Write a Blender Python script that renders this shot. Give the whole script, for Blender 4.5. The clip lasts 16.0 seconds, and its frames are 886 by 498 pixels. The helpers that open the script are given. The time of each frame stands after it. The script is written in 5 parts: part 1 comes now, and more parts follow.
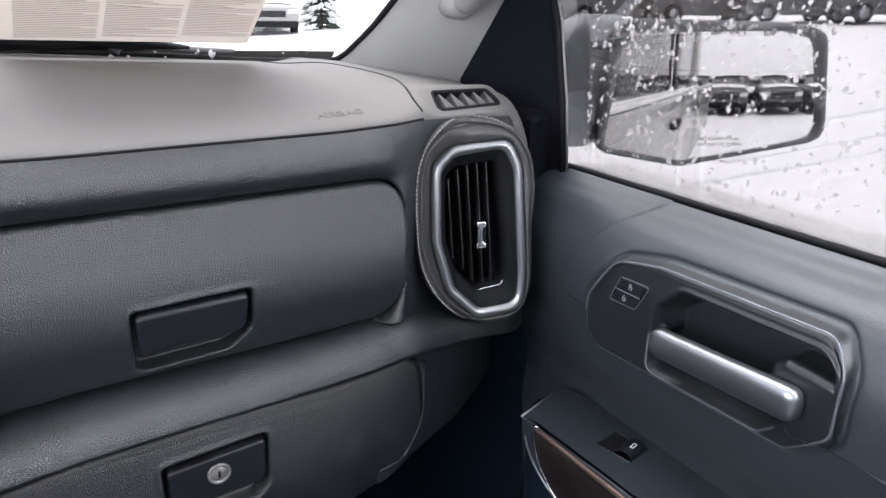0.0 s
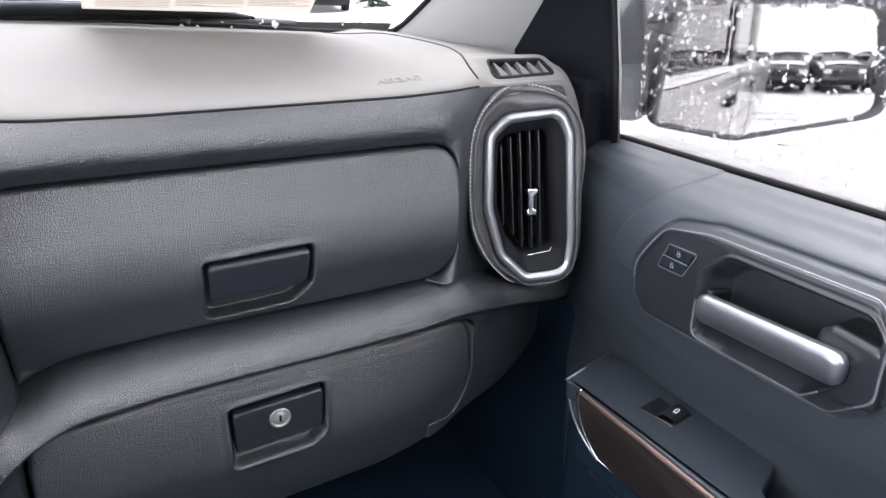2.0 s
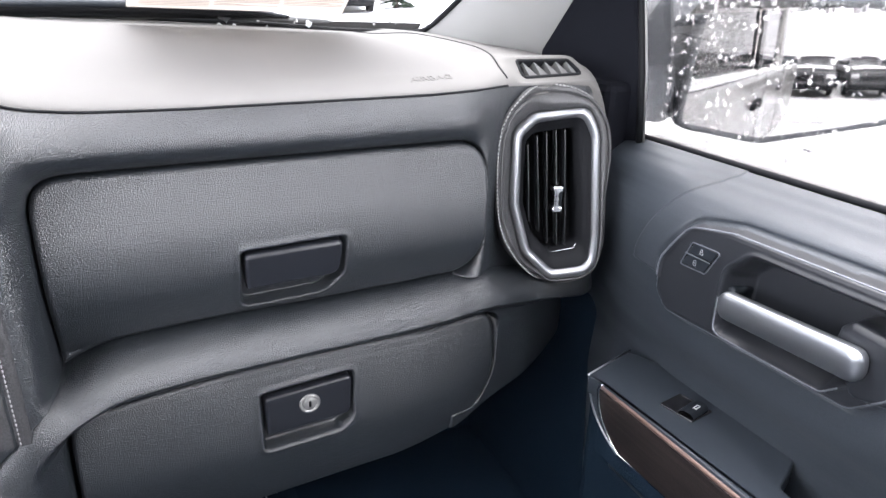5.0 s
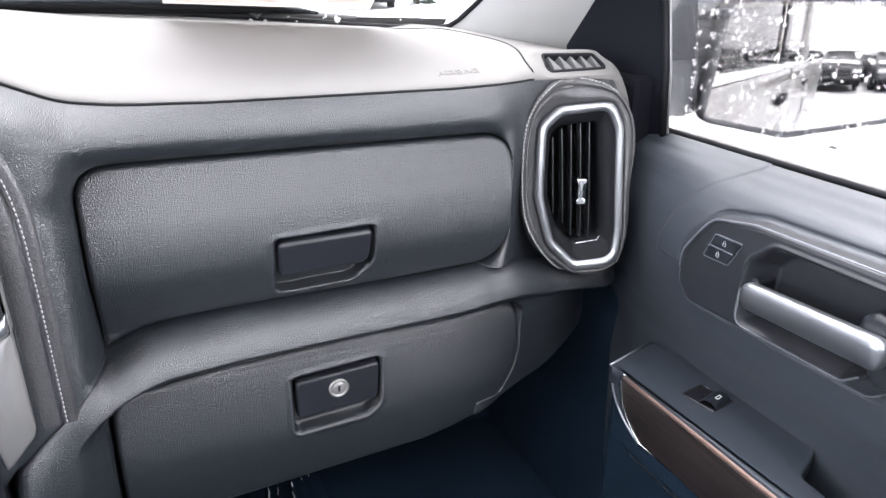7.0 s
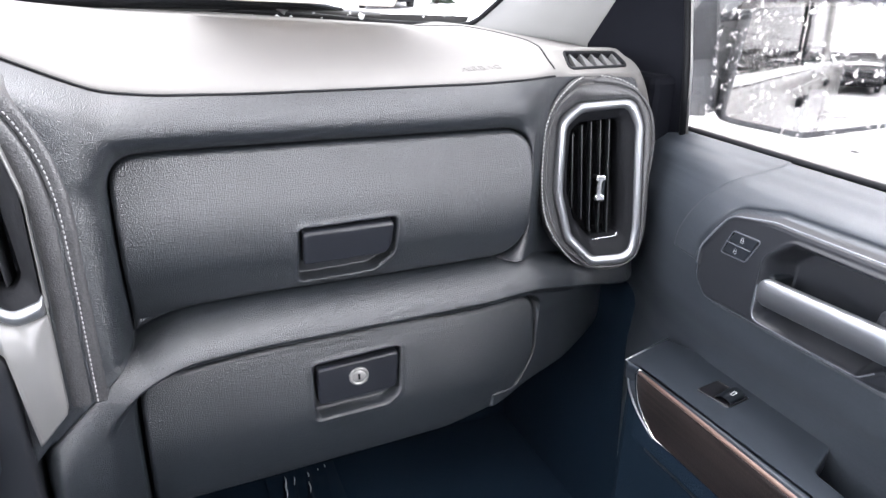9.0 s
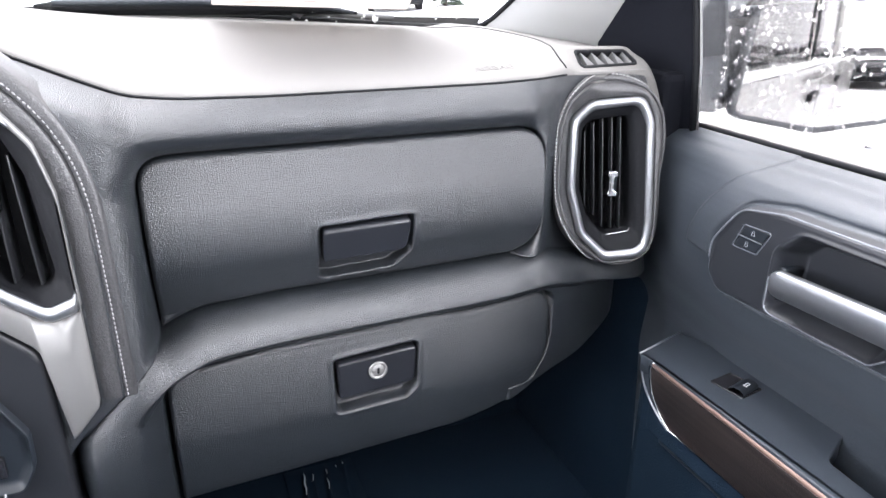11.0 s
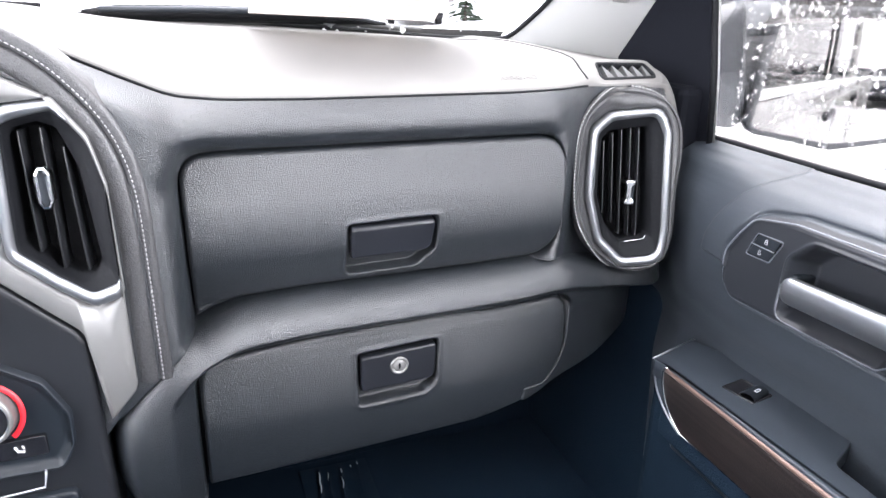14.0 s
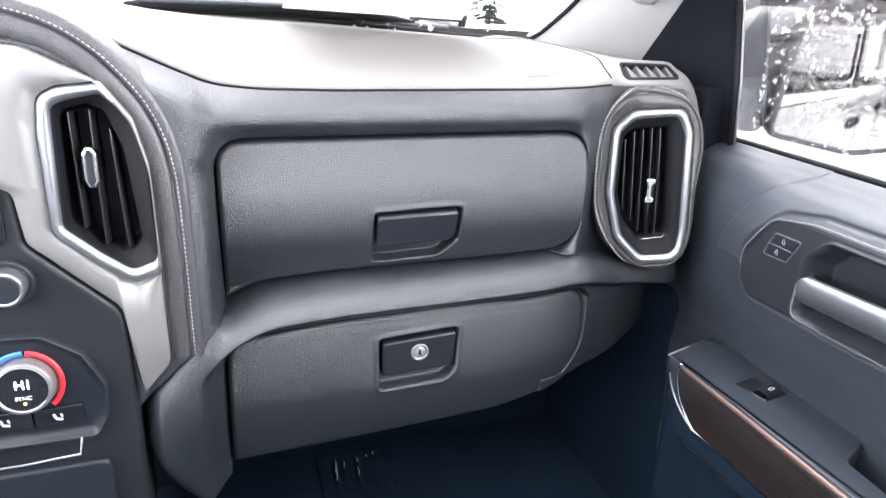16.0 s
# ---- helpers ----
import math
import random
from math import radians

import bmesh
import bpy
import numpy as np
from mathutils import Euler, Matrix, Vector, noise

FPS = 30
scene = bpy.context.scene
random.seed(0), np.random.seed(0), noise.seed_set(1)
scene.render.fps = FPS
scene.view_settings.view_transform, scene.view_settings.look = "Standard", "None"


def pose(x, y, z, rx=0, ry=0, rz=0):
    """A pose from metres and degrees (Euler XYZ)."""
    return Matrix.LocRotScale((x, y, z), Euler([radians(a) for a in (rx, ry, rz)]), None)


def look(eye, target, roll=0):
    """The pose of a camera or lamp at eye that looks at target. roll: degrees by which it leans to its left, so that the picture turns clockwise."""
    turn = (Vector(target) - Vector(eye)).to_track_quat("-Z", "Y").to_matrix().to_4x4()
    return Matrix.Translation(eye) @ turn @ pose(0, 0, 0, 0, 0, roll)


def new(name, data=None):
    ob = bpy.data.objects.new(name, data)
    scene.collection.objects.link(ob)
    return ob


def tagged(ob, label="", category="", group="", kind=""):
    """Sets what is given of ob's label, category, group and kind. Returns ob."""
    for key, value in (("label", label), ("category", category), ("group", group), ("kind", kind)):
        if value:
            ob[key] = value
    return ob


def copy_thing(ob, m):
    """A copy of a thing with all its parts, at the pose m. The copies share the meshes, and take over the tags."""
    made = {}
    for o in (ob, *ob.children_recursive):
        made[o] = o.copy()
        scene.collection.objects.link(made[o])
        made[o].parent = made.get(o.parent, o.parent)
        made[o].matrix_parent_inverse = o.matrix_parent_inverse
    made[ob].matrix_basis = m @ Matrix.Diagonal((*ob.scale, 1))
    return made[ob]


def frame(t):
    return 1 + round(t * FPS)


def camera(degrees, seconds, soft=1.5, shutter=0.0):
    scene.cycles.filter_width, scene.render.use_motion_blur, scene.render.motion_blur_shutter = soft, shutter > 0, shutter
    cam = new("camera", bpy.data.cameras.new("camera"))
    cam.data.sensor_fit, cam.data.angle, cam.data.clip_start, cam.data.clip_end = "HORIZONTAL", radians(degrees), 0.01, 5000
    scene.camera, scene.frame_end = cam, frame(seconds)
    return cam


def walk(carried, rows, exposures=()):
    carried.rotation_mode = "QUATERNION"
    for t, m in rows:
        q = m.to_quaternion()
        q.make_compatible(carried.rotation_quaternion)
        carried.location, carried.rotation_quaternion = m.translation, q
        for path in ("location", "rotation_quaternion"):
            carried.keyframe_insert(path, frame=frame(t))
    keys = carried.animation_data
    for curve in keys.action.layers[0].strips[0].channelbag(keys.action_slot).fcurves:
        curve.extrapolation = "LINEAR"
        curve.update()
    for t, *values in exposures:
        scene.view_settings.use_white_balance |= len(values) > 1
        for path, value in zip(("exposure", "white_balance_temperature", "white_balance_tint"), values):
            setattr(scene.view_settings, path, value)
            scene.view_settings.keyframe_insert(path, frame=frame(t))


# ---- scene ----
cam = camera(66.2, 16.0)
PATH = [
    (0, (0.0443, 0.0385, 1.5792), (0.8618, 1.3415, 1.0118), 1.2),
    (0.5, (0.0295, 0.0262, 1.5776), (0.7815, 1.3604, 0.9913), 1.4),
    (1, (0.0271, 0.0205, 1.5751), (0.7536, 1.3612, 0.9716), 0.9),
    (1.5, (0.0262, 0.0189, 1.5751), (0.7470, 1.3596, 0.9642), 0.8),
    (2, (0.0238, 0.0164, 1.5718), (0.7388, 1.3579, 0.9585), 1.1),
    (2.5, (0.0230, 0.0156, 1.5710), (0.7355, 1.3571, 0.9536), 1.6),
    (3, (0.0197, 0.0139, 1.5710), (0.7306, 1.3555, 0.9527), 1.9),
    (3.5, (0.0164, 0.0107, 1.5710), (0.7216, 1.3579, 0.9560), 1.8),
    (4, (0.0131, 0.0082, 1.5718), (0.7068, 1.3620, 0.9585), 1.7),
    (6.5, (-0.0025, -0.0090, 1.5718), (0.6412, 1.3686, 0.9568), 1.2),
    (7, (-0.0066, -0.0115, 1.5718), (0.6240, 1.3694, 0.9511), 1.2),
    (7.5, (-0.0090, -0.0139, 1.5710), (0.6142, 1.3702, 0.9503), 1.3),
    (8, (-0.0115, -0.0189, 1.5694), (0.6011, 1.3710, 0.9503), 1.5),
    (8.5, (-0.0148, -0.0205, 1.5686), (0.5896, 1.3727, 0.9486), 1.7),
    (9, (-0.0172, -0.0230, 1.5694), (0.5797, 1.3719, 0.9478), 1.6),
    (11.5, (-0.0320, -0.0410, 1.5702), (0.5363, 1.3686, 0.9552), 0.4),
    (12, (-0.0353, -0.0451, 1.5702), (0.5273, 1.3694, 0.9593), 0.4),
    (12.5, (-0.0377, -0.0492, 1.5702), (0.5191, 1.3694, 0.9642), 0.5),
    (13, (-0.0410, -0.0533, 1.5686), (0.5117, 1.3694, 0.9700), 0.8),
    (13.5, (-0.0443, -0.0582, 1.5686), (0.5051, 1.3678, 0.9741), 1.2),
    (14, (-0.0492, -0.0631, 1.5677), (0.4977, 1.3669, 0.9790), 1.6),
    (14.5, (-0.0533, -0.0689, 1.5661), (0.4854, 1.3669, 0.9847), 1.9),
    (15, (-0.0574, -0.0746, 1.5653), (0.4715, 1.3661, 0.9872), 2.3),
    (15.5, (-0.0607, -0.0787, 1.5636), (0.4600, 1.3653, 0.9880), 2.5),
    (16, (-0.0631, -0.0845, 1.5628), (0.4453, 1.3612, 0.9782), 2.7),
]
EXPOSURES = [(0.0, 2.69, 6200, 14), (0.5, 3.03, 6200, 14), (2.0, 3.31, 6200, 14), (4.0, 3.49, 6200, 14), (8.0, 3.76, 6200, 14), (16.0, 4.03, 6200, 14)]
walk(cam, [(t, look(eye, target, roll)) for t, eye, target, roll in PATH], EXPOSURES)

# ---- daylight: overcast winter sky over snow ----
world = bpy.data.worlds.new("overcast_sky")
scene.world = world
world.use_nodes = True
wt = world.node_tree
sky = wt.nodes.new("ShaderNodeTexSky")
sky.sky_type, sky.sun_disc = "NISHITA", False
sky.sun_elevation, sky.sun_rotation, sky.dust_density = radians(66), radians(22), 4.0
hs = wt.nodes.new("ShaderNodeHueSaturation")
hs.inputs["Saturation"].default_value = 0.12
wt.links.new(sky.outputs[0], hs.inputs["Color"])
cloud = wt.nodes.new("ShaderNodeMix")
cloud.data_type = "RGBA"
cloud.inputs[0].default_value = 0.75
cloud.inputs[7].default_value = (7.6, 7.6, 7.75, 1)
wt.links.new(hs.outputs[0], cloud.inputs[6])
wt.links.new(cloud.outputs[2], wt.nodes["Background"].inputs[0])
wt.nodes["Background"].inputs[1].default_value = 0.15
sun = new("sun", bpy.data.lights.new("sun", "SUN"))
sun.data.energy, sun.data.angle, sun.data.color = 0.8, radians(45), (1.0, 0.97, 0.93)
sun.matrix_world = look((2.4, 6.0, 14.5), (0, 0, 0))
# lamps added at the side windows beside and behind the seats for daylight
# the driver side one is an upward fill that brightens the headliner
for name, at, to, wide, power in (("passenger_window_light", (0.604, -0.22, 1.665), (-0.4, -0.22, 1.665), 0.72, 2.3), ("headliner_fill_light", (-1.21, -0.05, 1.67), (-0.6, -0.05, 2.9), 1.1, 4.2)):
    lamp = new(name, bpy.data.lights.new(name, "AREA"))
    lamp.data.shape, lamp.data.size, lamp.data.size_y, lamp.data.energy = "RECTANGLE", wide, 0.52, power
    lamp.matrix_world = look(at, to)


# ---- materials ----
def material(name, color, rough=0.5, metal=0.0, grain=0, depth=0.0, stain=0.0, spec=0.5, cells=False, coat=0.0, speckle=0.7):
    """A principled material with a fine relief (grain per metre, depth in metres) and slow stains over it."""
    m = bpy.data.materials.new(name)
    m.use_nodes = True
    nt = m.node_tree
    b = nt.nodes["Principled BSDF"]
    b.inputs["Base Color"].default_value = (*color, 1)
    b.inputs["Roughness"].default_value = rough
    b.inputs["Metallic"].default_value = metal
    b.inputs["Specular IOR Level"].default_value = spec
    b.inputs["Coat Weight"].default_value = coat
    b.inputs["Coat Roughness"].default_value = 0.08
    tc = nt.nodes.new("ShaderNodeTexCoord")
    if stain:
        n = nt.nodes.new("ShaderNodeTexNoise")
        n.inputs["Scale"].default_value, n.inputs["Detail"].default_value = 9.0, 6.0
        nt.links.new(tc.outputs["Object"], n.inputs["Vector"])
        r = nt.nodes.new("ShaderNodeMapRange")
        r.inputs["To Min"].default_value, r.inputs["To Max"].default_value = 1 - stain, 1 + stain
        nt.links.new(n.outputs[0], r.inputs[0])
        mix = nt.nodes.new("ShaderNodeMix")
        mix.data_type, mix.blend_type = "RGBA", "MULTIPLY"
        mix.inputs[0].default_value = 1.0
        mix.inputs[6].default_value = (*color, 1)
        nt.links.new(r.outputs[0], mix.inputs[7])
        nt.links.new(mix.outputs[2], b.inputs["Base Color"])
        r2 = nt.nodes.new("ShaderNodeMapRange")
        r2.inputs["To Min"].default_value, r2.inputs["To Max"].default_value = rough - 0.25 * stain, rough + 0.25 * stain
        nt.links.new(n.outputs[0], r2.inputs[0])
        nt.links.new(r2.outputs[0], b.inputs["Roughness"])
    if grain:
        if cells:
            n = nt.nodes.new("ShaderNodeTexVoronoi")
            n.feature = "SMOOTH_F1"
            n.inputs["Smoothness"].default_value = 0.35
        else:
            n = nt.nodes.new("ShaderNodeTexNoise")
            n.inputs["Detail"].default_value = 4.0
        n.inputs["Scale"].default_value = grain
        nt.links.new(tc.outputs["Object"], n.inputs["Vector"])
        if cells and stain:
            fine = nt.nodes.new("ShaderNodeTexNoise")
            fine.inputs["Scale"].default_value, fine.inputs["Detail"].default_value = grain * 0.8, 2.0
            nt.links.new(tc.outputs["Object"], fine.inputs["Vector"])
            rf = nt.nodes.new("ShaderNodeMapRange")
            rf.inputs["From Min"].default_value, rf.inputs["From Max"].default_value = 0.3, 0.7
            rf.inputs["To Min"].default_value, rf.inputs["To Max"].default_value = 0.45, 1.55
            nt.links.new(fine.outputs[0], rf.inputs[0])
            mg_ = nt.nodes.new("ShaderNodeMix")
            mg_.data_type, mg_.blend_type = "RGBA", "MULTIPLY"
            mg_.inputs[0].default_value = speckle
            nt.links.new(mix.outputs[2], mg_.inputs[6])
            nt.links.new(rf.outputs[0], mg_.inputs[7])
            nt.links.new(mg_.outputs[2], b.inputs["Base Color"])
        bump = nt.nodes.new("ShaderNodeBump")
        bump.inputs["Distance"].default_value = depth
        nt.links.new(n.outputs[0], bump.inputs["Height"])
        nt.links.new(bump.outputs[0], b.inputs["Normal"])
    return m


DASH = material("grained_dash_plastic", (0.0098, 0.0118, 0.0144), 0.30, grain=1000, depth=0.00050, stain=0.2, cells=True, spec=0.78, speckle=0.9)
# pale base colour carries part of the windshield's sheen on the dash top
PAD = material("soft_dash_skin_sheen", (0.150, 0.146, 0.140), 0.66, grain=700, depth=0.00018, stain=0.10, spec=0.12)
LEATHER = material("stitched_black_leather", (0.030, 0.030, 0.0315), 0.40, grain=760, depth=0.00035, stain=0.12, cells=True, spec=0.7)
DOORSKIN = material("door_panel_skin", (0.0285, 0.0340, 0.0420), 0.46, grain=800, depth=0.00012, stain=0.12, cells=True, spec=0.55, speckle=0.3)
BLACK = material("smooth_black_plastic", (0.0100, 0.0130, 0.0172), 0.42, grain=1500, depth=0.0001, stain=0.1, spec=0.35)
BEZEL = material("smooth_black_bezel", (0.014, 0.0155, 0.019), 0.34, grain=1500, depth=0.00006, stain=0.1)
ARM = material("satin_armrest_plastic", (0.0250, 0.0310, 0.0400), 0.42, grain=1200, depth=0.0001, stain=0.12)
LATCH = material("satin_black_latch", (0.009, 0.010, 0.013), 0.32, spec=0.45, stain=0.1)
FRAMECLOTH = material("dull_black_frame_trim", (0.0042, 0.0048, 0.0075), 0.85, spec=0.12, stain=0.15)
PANEL = material("dark_grey_console_plastic", (0.0105, 0.0115, 0.014), 0.42, grain=1200, depth=0.0001, stain=0.12, spec=0.35)
FILM = material("crumpled_plastic_film", (0.0072, 0.0150, 0.0262), 0.5, spec=0.12)
# near-white colour that paints the glints on the floor film
GLINT = material("painted_film_glint", (0.75, 0.78, 0.80), 0.2, stain=0.3)
LOUVRE = material("dull_black_louvre", (0.010, 0.0105, 0.012), 0.33, spec=0.5)
GLOSS = material("gloss_black_plastic", (0.010, 0.010, 0.012), 0.16)
RUBBER = material("black_rubber", (0.0045, 0.005, 0.0065), 0.7, grain=300, depth=0.0003, spec=0.2)
SILVER = material("satin_silver_trim", (0.31, 0.32, 0.335), 0.28, metal=0.85, stain=0.06)
GREYTRIM = material("satin_grey_panel", (0.19, 0.188, 0.185), 0.40, metal=0.45, stain=0.06)
CHROME = material("chrome", (0.80, 0.81, 0.82), 0.16, metal=1.0)
PILLAR = material("grey_pillar_trim", (0.221, 0.221, 0.2184), 0.62, grain=900, depth=0.0004, stain=0.08)
HEADLINER = material("pale_headliner", (0.80, 0.79, 0.77), 0.9, grain=600, depth=0.001, stain=0.06)
CARPET = material("black_carpet", (0.0072, 0.0150, 0.0262), 0.95, grain=400, depth=0.0012, stain=0.2, spec=0.08)
# grey of the unseen seat blocks, light enough to bounce daylight
SEATBOUNCE = material("light_bouncing_seat_grey", (0.11, 0.115, 0.125), 0.5, grain=500, depth=0.0004, stain=0.12)
THREAD = material("grey_thread", (0.24, 0.24, 0.24), 0.7)
ICON = material("grey_button_icon", (0.42, 0.43, 0.44), 0.5)
MARK = material("white_marking", (0.75, 0.75, 0.75), 0.5)
RED = material("red_marking", (0.65, 0.02, 0.03), 0.4)
BLUE = material("blue_marking", (0.03, 0.13, 0.6), 0.4)
PAPER = material("window_sheet_paper", (0.66, 0.60, 0.53), 0.8, stain=0.05)
INK = material("faded_brown_print", (0.30, 0.24, 0.20), 0.8)
SHELL = material("textured_grey_mirror_shell", (0.20, 0.21, 0.225), 0.5, grain=700, depth=0.0003, stain=0.12)
FIN = material("grey_fin_plastic", (0.10, 0.10, 0.10), 0.6, grain=900, depth=0.0002)
SNOW = material("snow", (0.765, 0.765, 0.775), 0.65, grain=30, depth=0.01, stain=0.04)
PAINT = material("grey_metallic_paint", (0.36, 0.36, 0.35), 0.36, metal=0.3, coat=0.6, stain=0.08)
WHITEPAINT = material("white_car_paint", (0.33, 0.33, 0.315), 0.3, coat=0.6, stain=0.06)
DARKPAINT = material("black_car_paint", (0.045, 0.046, 0.050), 0.3, coat=0.6, stain=0.15)
CARGLASS = material("dark_car_glass", (0.015, 0.018, 0.02), 0.06)
LAMP = material("headlamp_lens", (0.55, 0.56, 0.57), 0.12)
BARK = material("bark", (0.07, 0.055, 0.045), 0.9, grain=60, depth=0.02, stain=0.3)
NEEDLE = material("dark_green_needles", (0.035, 0.06, 0.035), 0.8, grain=90, depth=0.02, stain=0.4)
MIRROR = material("mirror_silvering", (0.93, 0.93, 0.93), 0.012, metal=1.0)


def glow(name, color, strength):
    m = bpy.data.materials.new(name)
    m.use_nodes = True
    b = m.node_tree.nodes["Principled BSDF"]
    b.inputs["Base Color"].default_value = (*color, 1)
    b.inputs["Emission Color"].default_value = (*color, 1)
    b.inputs["Emission Strength"].default_value = strength
    return m


DIGIT = glow("lit_white_digits", (0.9, 0.95, 1.0), 1.2)
AMBER = glow("amber_led", (1.0, 0.6, 0.08), 1.2)
DISPLAY = glow("lit_blue_screen", (0.10, 0.17, 0.42), 0.5)


def pane_glass(name, tint, power=5.0):
    m = bpy.data.materials.new(name)
    m.use_nodes = True
    nt = m.node_tree
    tr = nt.nodes.new("ShaderNodeBsdfTransparent")
    tr.inputs[0].default_value = (*tint, 1)
    gl = nt.nodes.new("ShaderNodeBsdfGlossy")
    gl.inputs["Roughness"].default_value = 0.01
    lw = nt.nodes.new("ShaderNodeLayerWeight")
    lw.inputs[0].default_value = 0.5
    pw = nt.nodes.new("ShaderNodeMath")
    pw.operation = "POWER"
    pw.inputs[1].default_value = power
    ma = nt.nodes.new("ShaderNodeMath")
    ma.operation = "MULTIPLY_ADD"
    ma.inputs[1].default_value, ma.inputs[2].default_value = 0.9, 0.03
    mix = nt.nodes.new("ShaderNodeMixShader")
    nt.links.new(lw.outputs["Facing"], pw.inputs[0])
    nt.links.new(pw.outputs[0], ma.inputs[0])
    nt.links.new(ma.outputs[0], mix.inputs[0])
    nt.links.new(tr.outputs[0], mix.inputs[1])
    nt.links.new(gl.outputs[0], mix.inputs[2])
    nt.links.new(mix.outputs[0], nt.nodes["Material Output"].inputs[0])
    return m


def lets_light_through(m, color, share):
    nt = m.node_tree
    tl = nt.nodes.new("ShaderNodeBsdfTranslucent")
    tl.inputs[0].default_value = (*color, 1)
    mix = nt.nodes.new("ShaderNodeMixShader")
    mix.inputs[0].default_value = share
    nt.links.new(nt.nodes["Principled BSDF"].outputs[0], mix.inputs[1])
    nt.links.new(tl.outputs[0], mix.inputs[2])
    nt.links.new(mix.outputs[0], nt.nodes["Material Output"].inputs[0])
    return m


FLAKE = lets_light_through(material("wet_snow_flakes", (0.90, 0.90, 0.91), 0.5), (0.98, 0.98, 0.98), 0.97)
lets_light_through(PAPER, (0.50, 0.472, 0.448), 0.88)
lets_light_through(INK, (0.30, 0.268, 0.24), 0.85)
# windshield tint is darkened to hold down the outdoor brightness
GLASS = pane_glass("window_glass", (0.312, 0.313, 0.313))
TINTED = pane_glass("tinted_glass", (0.60, 0.63, 0.62), 0.9)
# side pane darkened as well, so that the snow outside looks dimmer
SIDEGLASS = pane_glass("side_window_glass", (0.389, 0.384, 0.379), 2.2)


# wood with dark straight grain along the door
def wood_material():
    m = material("dark_open_pore_wood", (0.025, 0.020, 0.019), 0.44, grain=500, depth=0.0003, coat=0.08)
    nt = m.node_tree
    b = nt.nodes["Principled BSDF"]
    tc = nt.nodes.new("ShaderNodeTexCoord")
    mp = nt.nodes.new("ShaderNodeMapping")
    mp.inputs["Scale"].default_value = (220, 9, 220)
    n = nt.nodes.new("ShaderNodeTexNoise")
    n.inputs["Scale"].default_value, n.inputs["Detail"].default_value = 1.0, 5.0
    ramp = nt.nodes.new("ShaderNodeValToRGB")
    ramp.color_ramp.elements[0].position, ramp.color_ramp.elements[0].color = 0.35, (0.005, 0.004, 0.004, 1)
    ramp.color_ramp.elements[1].position, ramp.color_ramp.elements[1].color = 0.70, (0.026, 0.0195, 0.018, 1)
    nt.links.new(tc.outputs["Object"], mp.inputs[0])
    nt.links.new(mp.outputs[0], n.inputs["Vector"])
    nt.links.new(n.outputs[0], ramp.inputs[0])
    nt.links.new(ramp.outputs[0], b.inputs["Base Color"])
    return m


WOOD = wood_material()


# ---- mesh tools ----
def mesh_of(name, verts, faces, smooth=True):
    me = bpy.data.meshes.new(name)
    me.from_pydata([tuple(map(float, v)) for v in verts], [], [tuple(map(int, f)) for f in faces])
    if smooth:
        me.polygons.foreach_set("use_smooth", [True] * len(me.polygons))
    me.update()
    return me


def thing(name, at, label, category, group="", kind=""):
    ob = new(name)
    ob.location = at
    ob.empty_display_size = 0.05
    return tagged(ob, label, category, group, kind)


def part(name, me, mat, parent, label=""):
    """A mesh in world places, hung under a thing or under a part."""
    if isinstance(me, bmesh.types.BMesh):
        bm, me = me, bpy.data.meshes.new(name)
        bm.to_mesh(me)
        bm.free()
    me.materials.append(mat)
    ob = new(name, me)
    if parent is not None:
        ob.parent = parent
        if parent.parent is None:
            ob.matrix_parent_inverse = Matrix.Translation(-parent.location)
    return tagged(ob, label)


def solid(name, me, mat, label, category, kind=""):
    """A thing or a piece of the setting that is one mesh."""
    return tagged(part(name, me, mat, None), label, category, "", kind)


def grid(P, name="grid", flip=False):
    """A mesh from a grid of points (ni, nj, 3)."""
    ni, nj, _ = P.shape
    k = np.arange(ni * nj).reshape(ni, nj)
    f = np.stack([k[:-1, :-1], k[1:, :-1], k[1:, 1:], k[:-1, 1:]], -1).reshape(-1, 4)
    if flip:
        f = f[:, ::-1]
    return mesh_of(name, P.reshape(-1, 3), f)


def smooth01(t):
    t = np.clip(t, 0, 1)
    return t * t * (3 - 2 * t)


def quarter(t):
    """0 to 1 along a quarter of a circle, level at 0 and steep at 1."""
    t = np.clip(t, 0, 1)
    return 1 - np.sqrt(np.maximum(0, 1 - t * t))


def table(x, *pairs):
    """A soft curve through pairs of (x, value)."""
    xs, vs = np.array([p[0] for p in pairs]), np.array([p[1] for p in pairs])
    o = 0.007
    return sum(np.interp(np.asarray(x) + d, xs, vs) for d in (-1.5 * o, -0.5 * o, 0.5 * o, 1.5 * o)) / 4


def rounded(corners, steps=7):
    """A closed outline from corners (a, b, radius)."""
    out, n = [], len(corners)
    for i in range(n):
        p, q, r = (Vector(corners[j % n][:2]) for j in (i - 1, i, i + 1))
        rad = corners[i][2]
        u, v = (p - q).normalized(), (r - q).normalized()
        half = math.acos(max(-1, min(1, u.dot(v)))) / 2
        cut = min(rad / max(math.tan(half), 1e-4), 0.49 * (p - q).length, 0.49 * (r - q).length)
        a, b = q + u * cut, q + v * cut
        for k in range(steps + 1):
            t = k / steps
            out.append(tuple(a * (1 - t) ** 2 + q * 2 * t * (1 - t) + b * t * t))
    return np.array(out)


def resample(poly, n):
    p = np.vstack([poly, poly[:1]])
    d = np.r_[0, np.cumsum(np.linalg.norm(np.diff(p, axis=0), axis=1))]
    s = np.linspace(0, d[-1], n, endpoint=False)
    return np.stack([np.interp(s, d, p[:, 0]), np.interp(s, d, p[:, 1])], 1)


